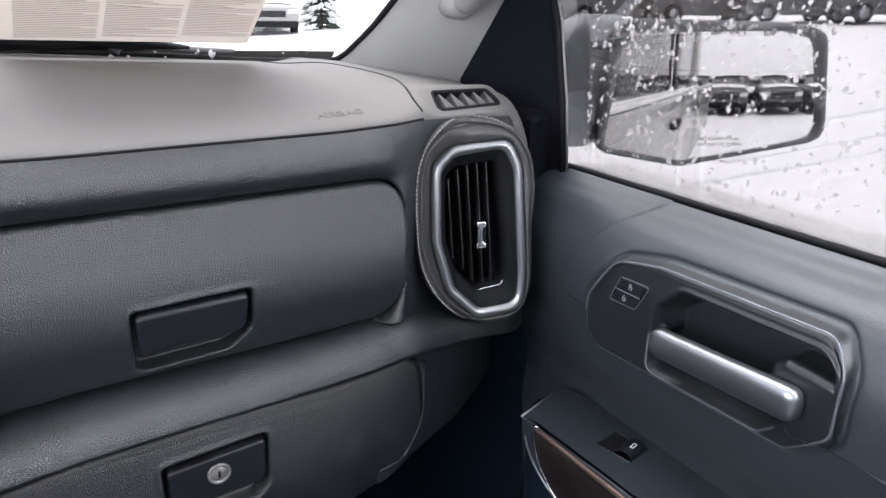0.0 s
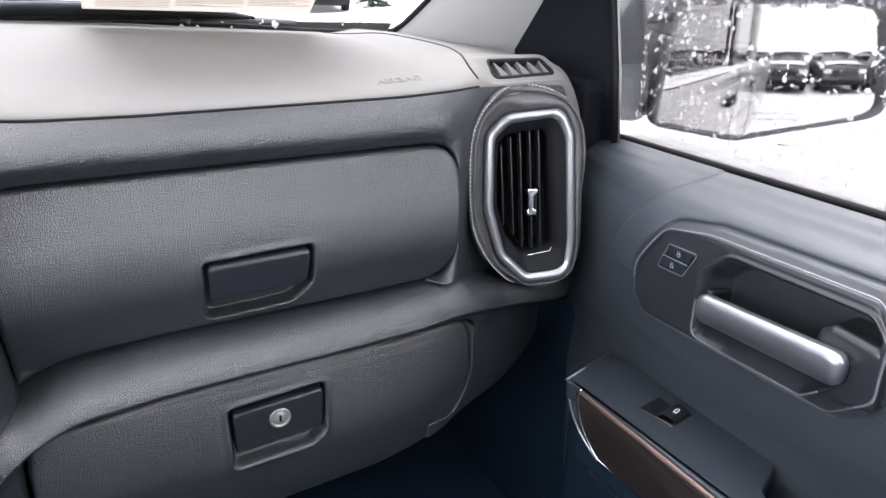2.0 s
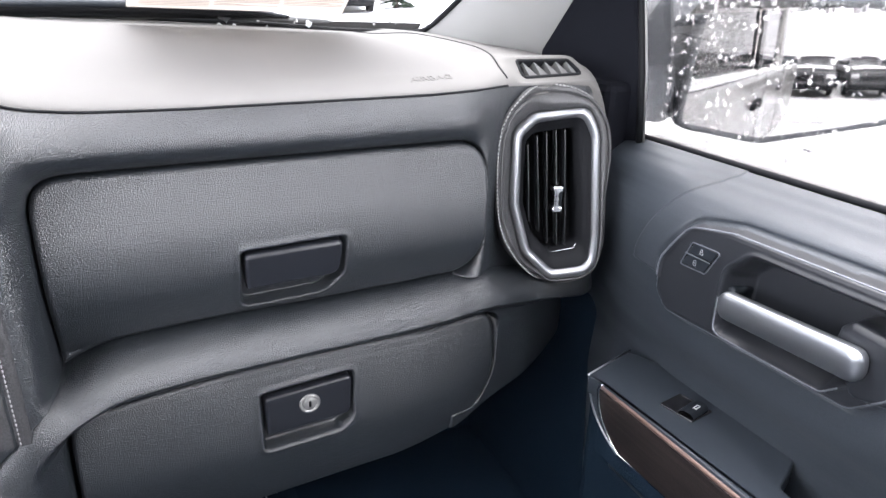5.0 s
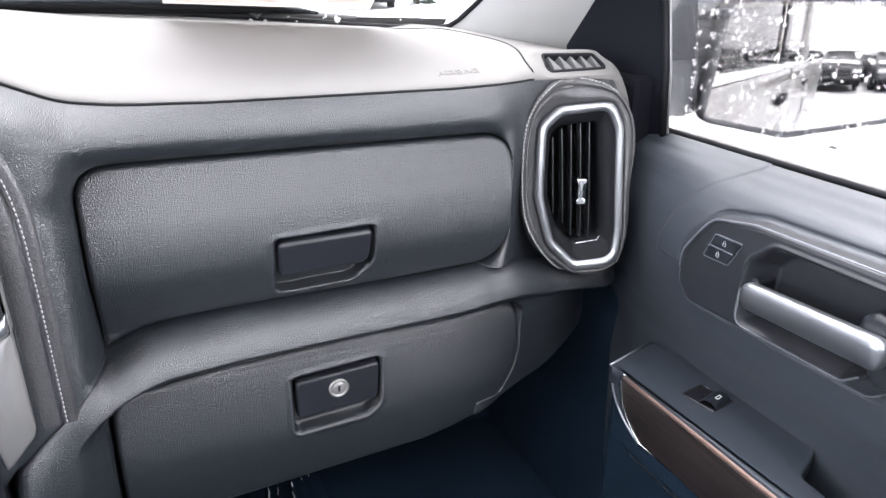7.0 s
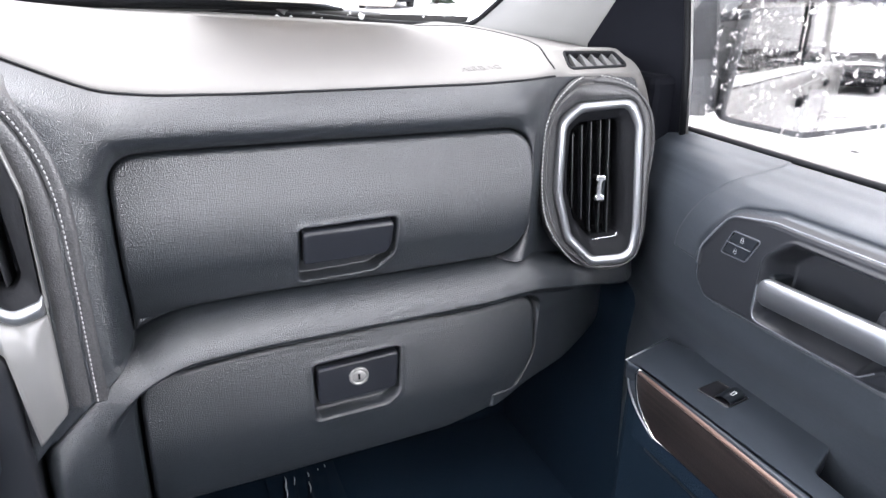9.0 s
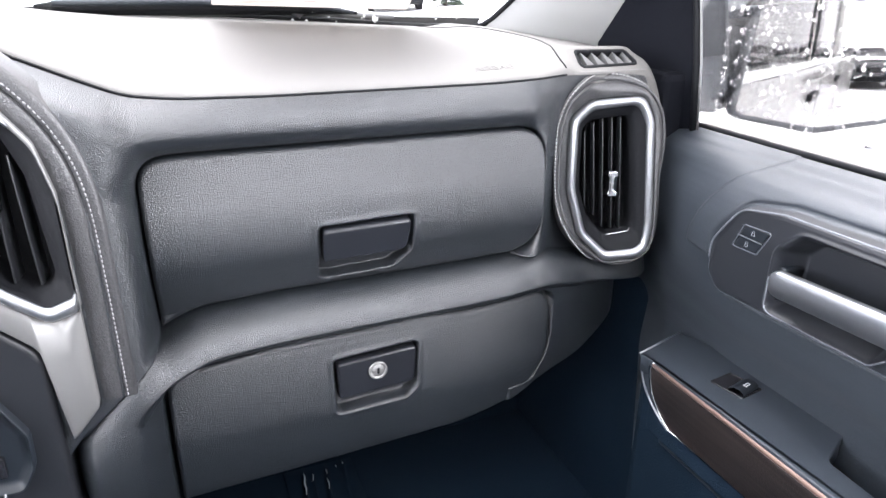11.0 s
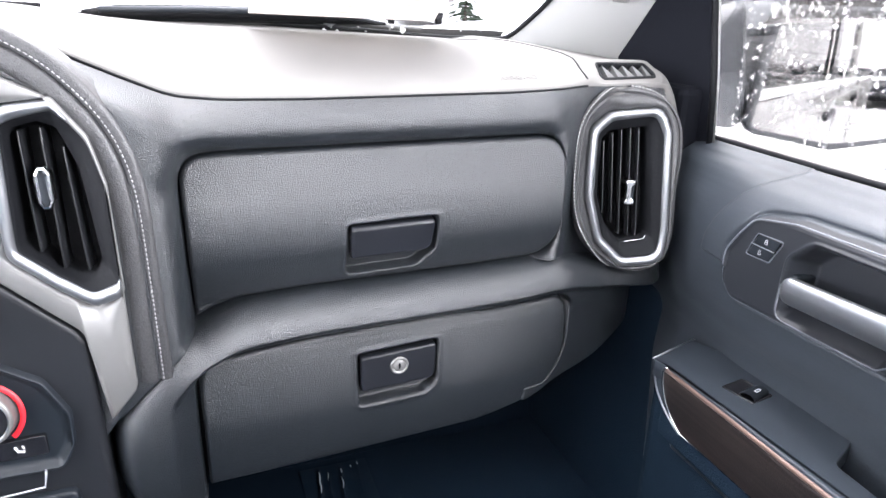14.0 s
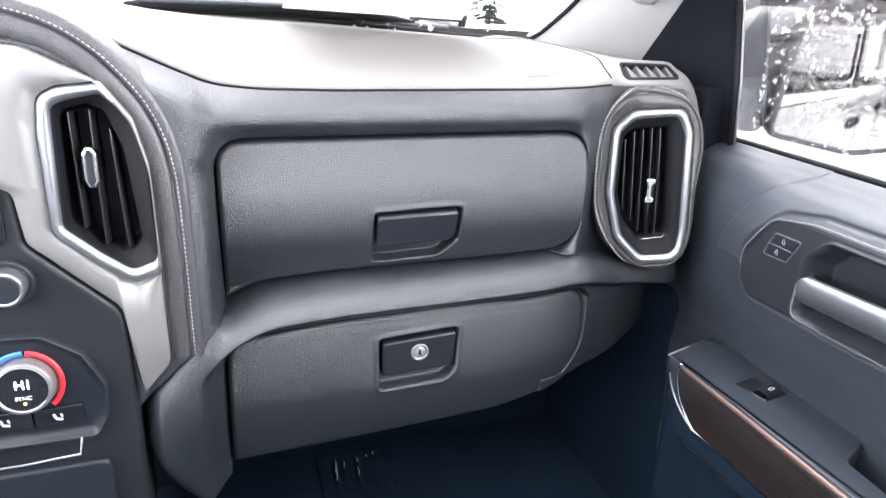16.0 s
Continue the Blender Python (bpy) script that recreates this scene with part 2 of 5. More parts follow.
def by_angle(poly, n, c=(0.0, 0.0)):
    """The outline met by n rays from c, so that two outlines can be joined point by point."""
    a = np.linspace(0, 2 * np.pi, n, endpoint=False)
    p = poly - np.array(c)
    q = np.roll(p, -1, 0)
    out = []
    for t in a:
        d = np.array([math.cos(t), math.sin(t)])
        best = 0
        e = q - p
        den = d[0] * e[:, 1] - d[1] * e[:, 0]
        den = np.where(abs(den) < 1e-12, 1e-12, den)
        k = (p[:, 0] * e[:, 1] - p[:, 1] * e[:, 0]) / den
        w = (p[:, 0] * d[1] - p[:, 1] * d[0]) / den
        ok = (k > 0) & (w >= -1e-9) & (w <= 1 + 1e-9)
        best = k[ok].max() if ok.any() else 0.01
        out.append(d * best + np.array(c))
    return np.array(out)


def sdf(A, B, poly):
    """Signed distance to a closed outline, negative inside."""
    best = np.full(np.shape(A), 1e9)
    inside = np.zeros(np.shape(A), bool)
    for (ax, ay), (bx, by) in zip(poly, np.roll(poly, -1, 0)):
        ex, ey = bx - ax, by - ay
        ll = ex * ex + ey * ey
        if ll < 1e-14:
            continue
        t = np.clip(((A - ax) * ex + (B - ay) * ey) / ll, 0, 1)
        best = np.minimum(best, np.hypot(A - ax - t * ex, B - ay - t * ey))
        cross = (ay > B) != (by > B)
        xi = ax + (B - ay) * ex / (ey if abs(ey) > 1e-12 else 1e-12)
        inside ^= cross & (A < xi)
    return np.where(inside, -best, best)


class Plane:
    """A flat frame: a to the right, b up, c towards the viewer."""

    def __init__(self, c, e1, e2):
        self.c, self.e1 = Vector(c), Vector(e1).normalized()
        e2 = Vector(e2)
        self.e2 = (e2 - self.e1 * self.e1.dot(e2)).normalized()
        self.n = self.e1.cross(self.e2)

    def __call__(self, a, b, c=0.0):
        return tuple(self.c + self.e1 * float(a) + self.e2 * float(b) + self.n * float(c))


def inset(poly, d):
    """The outline moved inwards by d (outlines run anticlockwise or clockwise)."""
    t = np.roll(poly, -1, 0) - np.roll(poly, 1, 0)
    t /= np.maximum(np.linalg.norm(t, axis=1, keepdims=True), 1e-9)
    n = np.stack([-t[:, 1], t[:, 0]], 1)
    area = np.sum(poly[:, 0] * np.roll(poly[:, 1], -1) - np.roll(poly[:, 0], -1) * poly[:, 1])
    return poly + n * d * (1 if area > 0 else -1)


def loops(pl, rings, cap_first=False, cap_last=True, name="loops"):
    """Joins outlines (poly, height) into one skin on the plane pl."""
    verts, faces, n = [], [], len(rings[0][0])
    for poly, h in rings:
        hs_ = h if np.ndim(h) else [h] * n
        verts += [pl(a, b, c) for (a, b), c in zip(poly, hs_)]
    poly = rings[0][0]
    ccw = np.sum(poly[:, 0] * np.roll(poly[:, 1], -1) - np.roll(poly[:, 0], -1) * poly[:, 1]) > 0
    for k in range(len(rings) - 1):
        for i in range(n):
            j = (i + 1) % n
            f = (k * n + i, k * n + j, (k + 1) * n + j, (k + 1) * n + i)
            faces.append(f if ccw else f[::-1])
    last = list(range((len(rings) - 1) * n, len(rings) * n))
    if cap_last:
        faces.append(last if ccw else last[::-1])
    if cap_first:
        faces.append(list(range(n))[::-1] if ccw else list(range(n)))
    me = mesh_of(name, verts, faces)
    for p in me.polygons:
        if len(p.vertices) > 4:
            p.use_smooth = False
    return me


def slab(pl, poly, low, high, bevel=0.002, steps=3):
    """A plate with a rounded front edge on the plane pl, from height low to high."""
    rings = [(poly, low), (poly, high - bevel)]
    for k in range(1, steps + 1):
        a = math.pi / 2 * k / steps
        rings.append((inset(poly, bevel * (1 - math.cos(a))), high - bevel + bevel * math.sin(a)))
    rings.append((inset(poly, bevel * 1.15), high))
    return loops(pl, rings, cap_first=True)


def tube(points, r, sides=8, closed=False, squash=None):
    """A round rod along points; r may change along it."""
    P = [Vector(p) for p in points]
    n = len(P)
    rs = r if np.ndim(r) else [r] * n
    verts, faces = [], []
    up = None
    for i, p in enumerate(P):
        d = (P[(i + 1) % n] - P[i - 1]) if closed else (P[min(i + 1, n - 1)] - P[max(i - 1, 0)])
        d.normalize()
        if up is None:
            up = d.orthogonal().normalized()
        up = (up - d * up.dot(d)).normalized()
        w = d.cross(up)
        for k in range(sides):
            a = 2 * math.pi * k / sides
            verts.append(p + (up * math.cos(a) + w * math.sin(a)) * rs[i])
    for i in range(n if closed else n - 1):
        j = (i + 1) % n
        for k in range(sides):
            m = (k + 1) % sides
            faces.append((i * sides + k, i * sides + m, j * sides + m, j * sides + k))
    if not closed:
        faces.append(list(range(sides))[::-1])
        faces.append(list(range((n - 1) * sides, n * sides)))
    return mesh_of("rod", verts, faces)


def box(lo, hi, bevel=0.0, segs=2):
    bm = bmesh.new()
    bmesh.ops.create_cube(bm, size=1.0)
    lo, hi = Vector(lo), Vector(hi)
    for v in bm.verts:
        v.co = Vector([(lo[i] + hi[i]) / 2 + v.co[i] * (hi[i] - lo[i]) for i in range(3)])
    if bevel:
        bmesh.ops.bevel(bm, geom=bm.edges[:], offset=bevel, segments=segs, affect="EDGES", profile=0.5)
    return bm


def joined(meshes):
    """Several meshes as one."""
    bm = bmesh.new()
    for me in meshes:
        if isinstance(me, bmesh.types.BMesh):
            tmp = bpy.data.meshes.new("tmp")
            me.to_mesh(tmp)
            me.free()
            me = tmp
        bm.from_mesh(me)
        bpy.data.meshes.remove(me)
    return bm


def lettering(text, size, pl, depth=0.0004, spacing=1.0, shear=0.0):
    cu = bpy.data.curves.new("lettering", "FONT")
    cu.body, cu.size, cu.extrude, cu.align_x, cu.align_y = text, size, depth, "CENTER", "CENTER"
    cu.space_character, cu.shear = spacing, shear
    ob = new("lettering", cu)
    bpy.context.view_layer.update()
    me = bpy.data.meshes.new_from_object(ob.evaluated_get(bpy.context.evaluated_depsgraph_get()))
    bpy.data.objects.remove(ob)
    bpy.data.curves.remove(cu)
    for v in me.vertices:
        v.co = pl(*v.co)
    return me


def disc(pl, r, low, high, bevel=0.0008, sides=40, c=(0, 0)):
    a = np.linspace(0, 2 * np.pi, sides, endpoint=False)
    return slab(pl, np.stack([c[0] + r * np.cos(a), c[1] + r * np.sin(a)], 1), low, high, bevel)


def stitches(path, step=0.0042, length=0.0030, r=0.00055):
    """Short threads, one after the other along a path."""
    P = np.array(path, float)
    d = np.r_[0, np.cumsum(np.linalg.norm(np.diff(P, axis=0), axis=1))]
    out = []
    for s in np.arange(0, d[-1] - length, step):
        q = [[np.interp(s + t, d, P[:, i]) for i in range(3)] for t in (0, length * 0.5, length)]
        out.append(tube(q, [r * 0.6, r, r * 0.6], 5))
    return joined(out)


# ---- dashboard ----
LOWER = rounded([(-0.067, 1.054, 0.004), (0.052, 1.060, 0.2), (0.244, 1.073, 0.1), (0.330, 1.092, 0.05), (0.3675, 1.140, 0.06), (0.3705, 1.2215, 0.030),
                 (0.200, 1.2235, 0.3), (0.040, 1.2180, 0.2), (-0.066, 1.2075, 0.030)])

ring_o = rounded([(-0.0555, 0.030, 0.02), (-0.055, 0.072, 0.016), (-0.034, 0.0925, 0.02), (0.030, 0.0985, 0.016), (0.0430, 0.070, 0.03), (0.0505, -0.050, 0.03), (0.0490, -0.084, 0.014),
                  (0.036, -0.094, 0.014), (-0.006, -0.098, 0.014), (-0.040, -0.066, 0.016), (-0.0555, -0.010, 0.03)])
th = np.linspace(0, 2 * np.pi, 160, endpoint=False)
ray = by_angle(ring_o, 160)
reach = np.hypot(ray[:, 0], ray[:, 1]) + 0.0095 + 0.0205 * smooth01((-np.cos(th) + 0.25) / 0.9) * smooth01((np.sin(th) + 1.05) / 0.5) + 0.0115 * smooth01((np.sin(th) - 0.1) / 0.7) * (1 - 0.3 * smooth01(-np.cos(th)))
reach = np.convolve(np.r_[reach[-8:], reach, reach[:8]], np.ones(17) / 17, "valid")
POD = np.stack([reach * np.cos(th), reach * np.sin(th)], 1)


ARCH = [(-0.50, 1.520), (-0.24, 1.5175), (-0.205, 1.513), (-0.175, 1.500), (-0.146, 1.472), (-0.126, 1.441), (-0.1175, 1.400), (-0.1165, 1.320), (-0.1165, 1.212)]


def seam_z(x):
    return table(x, (-0.9, 1.536), (-0.24, 1.534), (-0.20, 1.528), (-0.163, 1.517), (-0.096, 1.486), (-0.061, 1.471), (-0.02, 1.4665), (0.06, 1.4648), (0.29, 1.4655),
                 (0.344, 1.467), (0.383, 1.4695), (0.45, 1.467), (0.5, 1.461), (0.55, 1.455))


def seam_y(x):
    return table(x, (-0.9, 0.610), (-0.15, 0.606), (0.0, 0.601), (0.28, 0.602), (0.35, 0.607), (0.385, 0.612), (0.42, 0.616), (0.47, 0.630), (0.51, 0.643), (0.55, 0.662))


def roll_z(x):
    return table(x, (-0.17, 1.128), (-0.148, 1.164), (-0.121, 1.196), (-0.066, 1.244), (-0.045, 1.255), (-0.02, 1.263), (0.05, 1.268), (0.25, 1.271), (0.32, 1.274),
                 (0.36, 1.272), (0.41, 1.258), (0.5, 1.240))


UPPER = np.vstack([[(x, float(roll_z(x)) + 0.002) for x in np.linspace(-0.061, 0.312, 60)],
                   rounded([(0.20, 1.274, 0), (0.342, 1.2745, 0.046), (0.3475, 1.4175, 0.034), (-0.0625, 1.4170, 0.028), (-0.0615, 1.30, 0)])[8:-8]])


def frame_y(x):
    return table(x, (-0.16, 0.546), (-0.117, 0.541), (-0.09, 0.541), (-0.065, 0.549), (-0.02, 0.561), (0.15, 0.566), (0.325, 0.567), (0.342, 0.583), (0.355, 0.597), (0.371, 0.611),
                 (0.385, 0.615), (0.44, 0.635), (0.5, 0.63))


def low_y(x):
    return 0.574 + 1.3 * np.maximum(0, x - 0.25) ** 2


def upper_y(x, z):
    return 0.5715 + 0.0265 * np.clip((z - 1.310) / 0.110, 0, 1) ** 1.5 + 0.030 * np.clip((1.370 - z) / 0.108, 0, 1) ** 1.6 + 0.0 * x


def dash_y(x, z):
    """The depth of the dashboard's face."""
    fr, zs, zr = frame_y(x), seam_z(x), roll_z(x)
    fr = fr + 0.42 * (seam_y(x) - fr) * smooth01((z - 1.34) / 0.10) * smooth01((x + 0.11) / 0.14)
    fr = fr + (seam_y(x) - fr) * np.clip((z - (zs - 0.034)) / 0.034, 0, 1) ** 2.0
    # the frame rolls softly into the gap round the upper door
    d = sdf(x, z, UPPER)
    wide = 0.019 + 0.017 * smooth01((z - 1.375) / 0.035)
    sink = np.maximum(0, upper_y(x, z) + 0.005 - fr) * (1 - 0.15 * smooth01((x - 0.300) / 0.030) * smooth01((1.318 - z) / 0.030))
    up = fr + sink * quarter((wide - d) / (wide - 0.0016))
    up = up + (np.maximum(up, 0.628) - up) * smooth01((0.0022 - d) / 0.0012)
    # the roll below the upper door
    nose = table(x, (-0.17, 0.540), (-0.12, 0.530), (-0.066, 0.543), (-0.02, 0.551), (0.1, 0.554), (0.3, 0.557), (0.36, 0.568), (0.42, 0.592), (0.5, 0.606))
    start = 0.600 + (frame_y(x) + 0.004 - 0.600) * smooth01((-0.050 - x) / 0.034)
    start = start + (frame_y(x) + 0.003 - start) * smooth01((x - 0.315) / 0.050)
    w = zr - z
    roll = nose + (start - nose) * quarter(1 - w / 0.040)
    under = smooth01((w - 0.030) / 0.016)
    left = smooth01((-0.055 - x) / 0.04)
    roll = roll + under * (1 - left) * (low_y(x) - 0.003 - nose) + left * 0.012 * smooth01((w - 0.05) / 0.12)
    y = np.where(z > zr, up, roll)
    # flush with the stitched pad round the centre
    far = np.full(np.shape(x), 9.0)
    for (ax, az), (bx, bz) in zip(ARCH, ARCH[1:]):
        t = np.clip(((x - ax) * (bx - ax) + (z - az) * (bz - az)) / ((bx - ax) ** 2 + (bz - az) ** 2), 0, 1)
        far = np.minimum(far, np.hypot(x - ax - t * (bx - ax), z - az - t * (bz - az)))
    near = smooth01((0.070 - far) / 0.042) * smooth01((zs - z) / 0.022) * smooth01((z - 1.38) / 0.04) * smooth01((-0.03 - x) / 0.03)
    y = y + (0.5432 + 0.10 * np.maximum(0, z - 1.47) - y) * near
    # hollow behind the vent pad
    a = (x - 0.447) / 0.94
    y = y + (np.maximum(y, 0.665) - y) * smooth01((-0.009 - sdf(a, z - 1.345, POD)) / 0.006)
    # gap round the lower door
    d = sdf(x, z, LOWER)
    side = smooth01((x - 0.325) / 0.03) * smooth01((1.215 - z) / 0.02)
    y = y + 0.003 * side * smooth01((0.43 - x) / 0.06) + (0.026 - 0.012 * side) * (1 - smooth01((1.125 - z) / 0.02) * smooth01((x - 0.29) / 0.02)) * smooth01((0.0040 - 0.0012 * side + 0.0020 * smooth01((z - 1.195) / 0.02) - d) / 0.0016)
    # rounded left end and right end
    xl = x - 5.0 * np.maximum(0, 1.12 - z) ** 2
    y = y + np.where(z < zr + 0.004, 0.075 * quarter((-0.128 - xl) / 0.026), 0)
    y = y + 0.10 * quarter((x - 0.495) / 0.058)
    return y


trim = rounded([(-0.1440, 1.184, 0.003), (-0.1165, 1.216, 0.002), (-0.1165, 1.40, 0.03), (-0.126, 1.447, 0.03), (-0.150, 1.482, 0.02), (-0.20, 1.507, 0.02), (-0.245, 1.512, 0.02), (-0.245, 1.40, 0.01),
                (-0.2230, 1.392, 0.012), (-0.2190, 1.346, 0.012), (-0.156, 1.283, 0.010), (-0.1485, 1.270, 0.010)])

dashboard = thing("dashboard", (0.15, 0.62, 1.05), "dark grey moulded pickup dashboard with two glove boxes and stitched edges", "dashboard")
xs = np.r_[np.linspace(-0.160, -0.05, 100), np.linspace(-0.049, 0.32, 220), np.linspace(0.3215, 0.552, 170)]
bot = table(xs, (-0.16, 1.00), (-0.12, 1.015), (-0.085, 1.036), (-0.066, 1.058), (0.05, 1.066), (0.24, 1.078), (0.30, 1.088), (0.335, 1.099), (0.37, 1.108), (0.43, 1.117), (0.49, 1.132), (0.55, 1.152))
crest = roll_z(xs)
Z = np.concatenate([bot[:, None] + (crest - bot)[:, None] * np.linspace(0, 1, 250)[None, :-1], crest[:, None] + (seam_z(xs) - 0.0015 - crest)[:, None] * np.linspace(0, 1, 190)[None, :]], 1)
X = np.repeat(xs[:, None], Z.shape[1], 1)
Y = dash_y(X, Z) + 0.09 * smooth01((-0.0005 - sdf(X, Z, trim)) / 0.002)
front = np.stack([X, Y, Z], -1)
skirt = front[:, :1].copy()
skirt[..., 1] += 0.10
skirt[..., 2] += 0.012
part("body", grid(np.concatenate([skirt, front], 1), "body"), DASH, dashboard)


def base_z(x):
    return table(x, (-0.9, 1.530), (-0.304, 1.526), (-0.221, 1.526), (-0.14, 1.523), (0.045, 1.515), (0.212, 1.505), (0.33, 1.498), (0.44, 1.490), (0.56, 1.478))


def top_z(x, y):
    """The height of the dashboard's top."""
    y0 = seam_y(x) + 0.0005
    t = np.clip((y - y0) / 0.37, 0, 1)
    zs, zb = seam_z(x), base_z(x) - 0.003
    lift = (0.0105 + 0.007 * smooth01((x - 0.34) / 0.05)) * (1 - quarter(1 - np.clip((y - y0) / 0.035, 0, 1)))
    crown = 0.010 * np.sin(np.pi * np.clip(t, 0, 1)) * smooth01((0.5 - x) / 0.2)
    z = zs + (zb - zs - 0.0105) * t + lift + crown
    # raised bed of the demister
    u, v = 0.96 * (x - 0.4495) + 0.28 * (y - 0.6455), -0.28 * (x - 0.4495) + 0.96 * (y - 0.6455)
    bed = 1.4797 - 0.04 * u + 0.87 * np.clip(v, -0.014, 0.013) + 0.05 * np.maximum(0, v - 0.013)
    w = smooth01((0.078 - abs(u)) / 0.028) * smooth01((0.075 - v) / 0.06) * smooth01((v + 0.026) / 0.012)
    z = z + (bed - z) * w
    return z - 0.10 * quarter((x - 0.500 - 0.45 * np.clip(y - 0.64, 0, 0.06)) / 0.050)


gz = lambda x, y: float(top_z(np.array(x), np.array(y)))
DEM = Plane((0.4495, 0.6455, 1.4800), (1, 0.29, -0.04), (-0.0047, 0.0145, 0.0133))
dem = rounded([(-0.0485, -0.0100, 0.004), (0.0505, -0.0085, 0.004), (0.0430, 0.0095, 0.004), (-0.0425, 0.0105, 0.004)])
xs = np.r_[np.linspace(-0.90, -0.26, 40), np.linspace(-0.25, 0.34, 120), np.linspace(0.343, 0.552, 105)]
v_ = np.r_[0.07 * np.linspace(0, 1, 48) ** 1.2, np.linspace(0.0755, 0.372, 55)] / 0.372
X = np.repeat(xs[:, None], len(v_), 1)
Yt = (seam_y(xs) + 0.0005)[:, None] + (0.985 - seam_y(xs))[:, None] * v_[None, :]
sheet = np.stack([X, Yt, top_z(X, Yt)], -1)
lip = sheet[:, :1].copy()
lip[..., 2] -= 0.012
lip[..., 1] += 0.002
cover = grid(np.concatenate([lip, sheet], 1), "airbag_cover", flip=True)
bm = bmesh.new()
bm.from_mesh(cover)
mids = np.array([f.calc_center_median() for f in bm.faces])
loc_a, loc_b = (mids - np.array(DEM.c)) @ np.array(DEM.e1), (mids - np.array(DEM.c)) @ np.array(DEM.e2)
cut = (sdf(loc_a, loc_b, dem) < 0.0015) & (abs(mids[:, 2] - 1.48) < 0.03)
bm.faces.ensure_lookup_table()
bmesh.ops.delete(bm, geom=[bm.faces[i] for i in np.nonzero(cut)[0]], context="FACES")
bm.to_mesh(cover)
bm.free()
top_pad = part("airbag_cover", cover, PAD, dashboard, "smooth dark grey dashboard top, paled by painted sheen, with embossed lettering")
pl = Plane((0.296, 0.622, gz(0.296, 0.622)), (1, 0.09, (gz(0.31, 0.62326) - gz(0.282, 0.62074)) / 0.028), (0, 1, (gz(0.296, 0.629) - gz(0.296, 0.615)) / 0.014))
pl = Plane(pl(0, 0, 0.0002), pl.e1, pl.e2)
part("lettering", lettering("AIRBAG", 0.0135, pl, 0.0004, 1.05), PAD, top_pad, "embossed safety lettering")
xs = np.linspace(-0.26, 0.378, 120)
part("seam", tube([(x, seam_y(x) + 0.0002, seam_z(x) - 0.0004) for x in xs], 0.0013, 6), RUBBER, top_pad)
# dark groove between the cover and the corner
way = np.array([(0.3790, 0.6125), (0.3755, 0.625), (0.384, 0.660), (0.409, 0.715), (0.416, 0.770), (0.404, 0.830), (0.375, 0.890), (0.32, 0.955)])
t_ = np.linspace(0, 7, 60)
gx_, gy_ = (np.convolve(np.pad(np.interp(t_, np.arange(8), way[:, k]), 4, "edge"), np.ones(9) / 9, "valid") for k in (0, 1))
part("seam", tube([(x, y, float(top_z(x, y)) + 0.0001) for x, y in zip(gx_, gy_)], 0.0010, 6), RUBBER, top_pad)


def leaf(poly, y_of, depth, edge, pocket=None, pocket_depth=0.014, rim=0.0, nx=150, nz=70):
    """A moulded door with a rounded edge and, where given, a sunk grip pocket."""
    lo, hi = poly.min(0), poly.max(0)
    t = np.linspace(0, 1, nx)
    xs = lo[0] + (hi[0] - lo[0]) * (0.5 - 0.5 * np.cos(np.pi * t)) * 0.4 + (hi[0] - lo[0]) * t * 0.6
    zlo, zhi = [], []
    q = np.roll(poly, -1, 0)
    for x in xs:
        x = min(max(x, lo[0] + 1e-5), hi[0] - 1e-5)
        hit = (poly[:, 0] > x) != (q[:, 0] > x)
        z = poly[hit, 1] + (x - poly[hit, 0]) * (q[hit, 1] - poly[hit, 1]) / (q[hit, 0] - poly[hit, 0])
        zlo.append(z.min())
        zhi.append(z.max())
    zlo, zhi = np.array(zlo), np.array(zhi)
    v = np.linspace(0, 1, nz)
    v = 0.5 * v + 0.5 * (0.5 - 0.5 * np.cos(np.pi * v))
    X = np.repeat(xs[:, None], nz, 1)
    Z = zlo[:, None] + (zhi - zlo)[:, None] * v[None, :]
    d = -sdf(X, Z, poly)
    Y = y_of(X, Z) + edge * quarter(1 - d / edge)
    if pocket is not None:
        e = sdf(X, Z, pocket)
        Y = Y + pocket_depth * smooth01((0.001 - e) / 0.0026) - rim * np.exp(-((e - 0.003) / 0.003) ** 2)
    back = lambda A: np.stack([A[..., 0], A[..., 1] + depth, A[..., 2]], -1)
    P = np.stack([X, Y, Z], -1)
    n1, n2 = P.shape[:2]
    k = np.arange(n1 * n2).reshape(n1, n2)
    faces = np.stack([k[:-1, :-1], k[1:, :-1], k[1:, 1:], k[:-1, 1:]], -1).reshape(-1, 4).tolist()
    edge_ids = list(k[:, 0]) + list(k[-1, 1:]) + list(k[-2::-1, -1]) + list(k[0, -2:0:-1])
    verts = P.reshape(-1, 3)
    base = len(verts)
    verts = np.vstack([verts, back(verts[edge_ids])])
    m = len(edge_ids)
    for i in range(m):
        j = (i + 1) % m
        faces.append((edge_ids[j], edge_ids[i], base + i, base + j))
    return mesh_of("leaf", verts, faces)


FACE = Plane((0, 0, 0), (1, 0, 0), (0, 0, 1))     # a = x, b = z, heights are -y


def lower_y(x, z):
    return low_y(x) - 0.004 + 0.014 * quarter(1 - (1.2255 - z) / 0.022) * 0.75 + 0.011 * np.clip((1.140 - z) / 0.085, 0, 1) ** 1.8 + 0.009 * np.clip((z - 1.13) / 0.08, 0, 1) ** 1.5


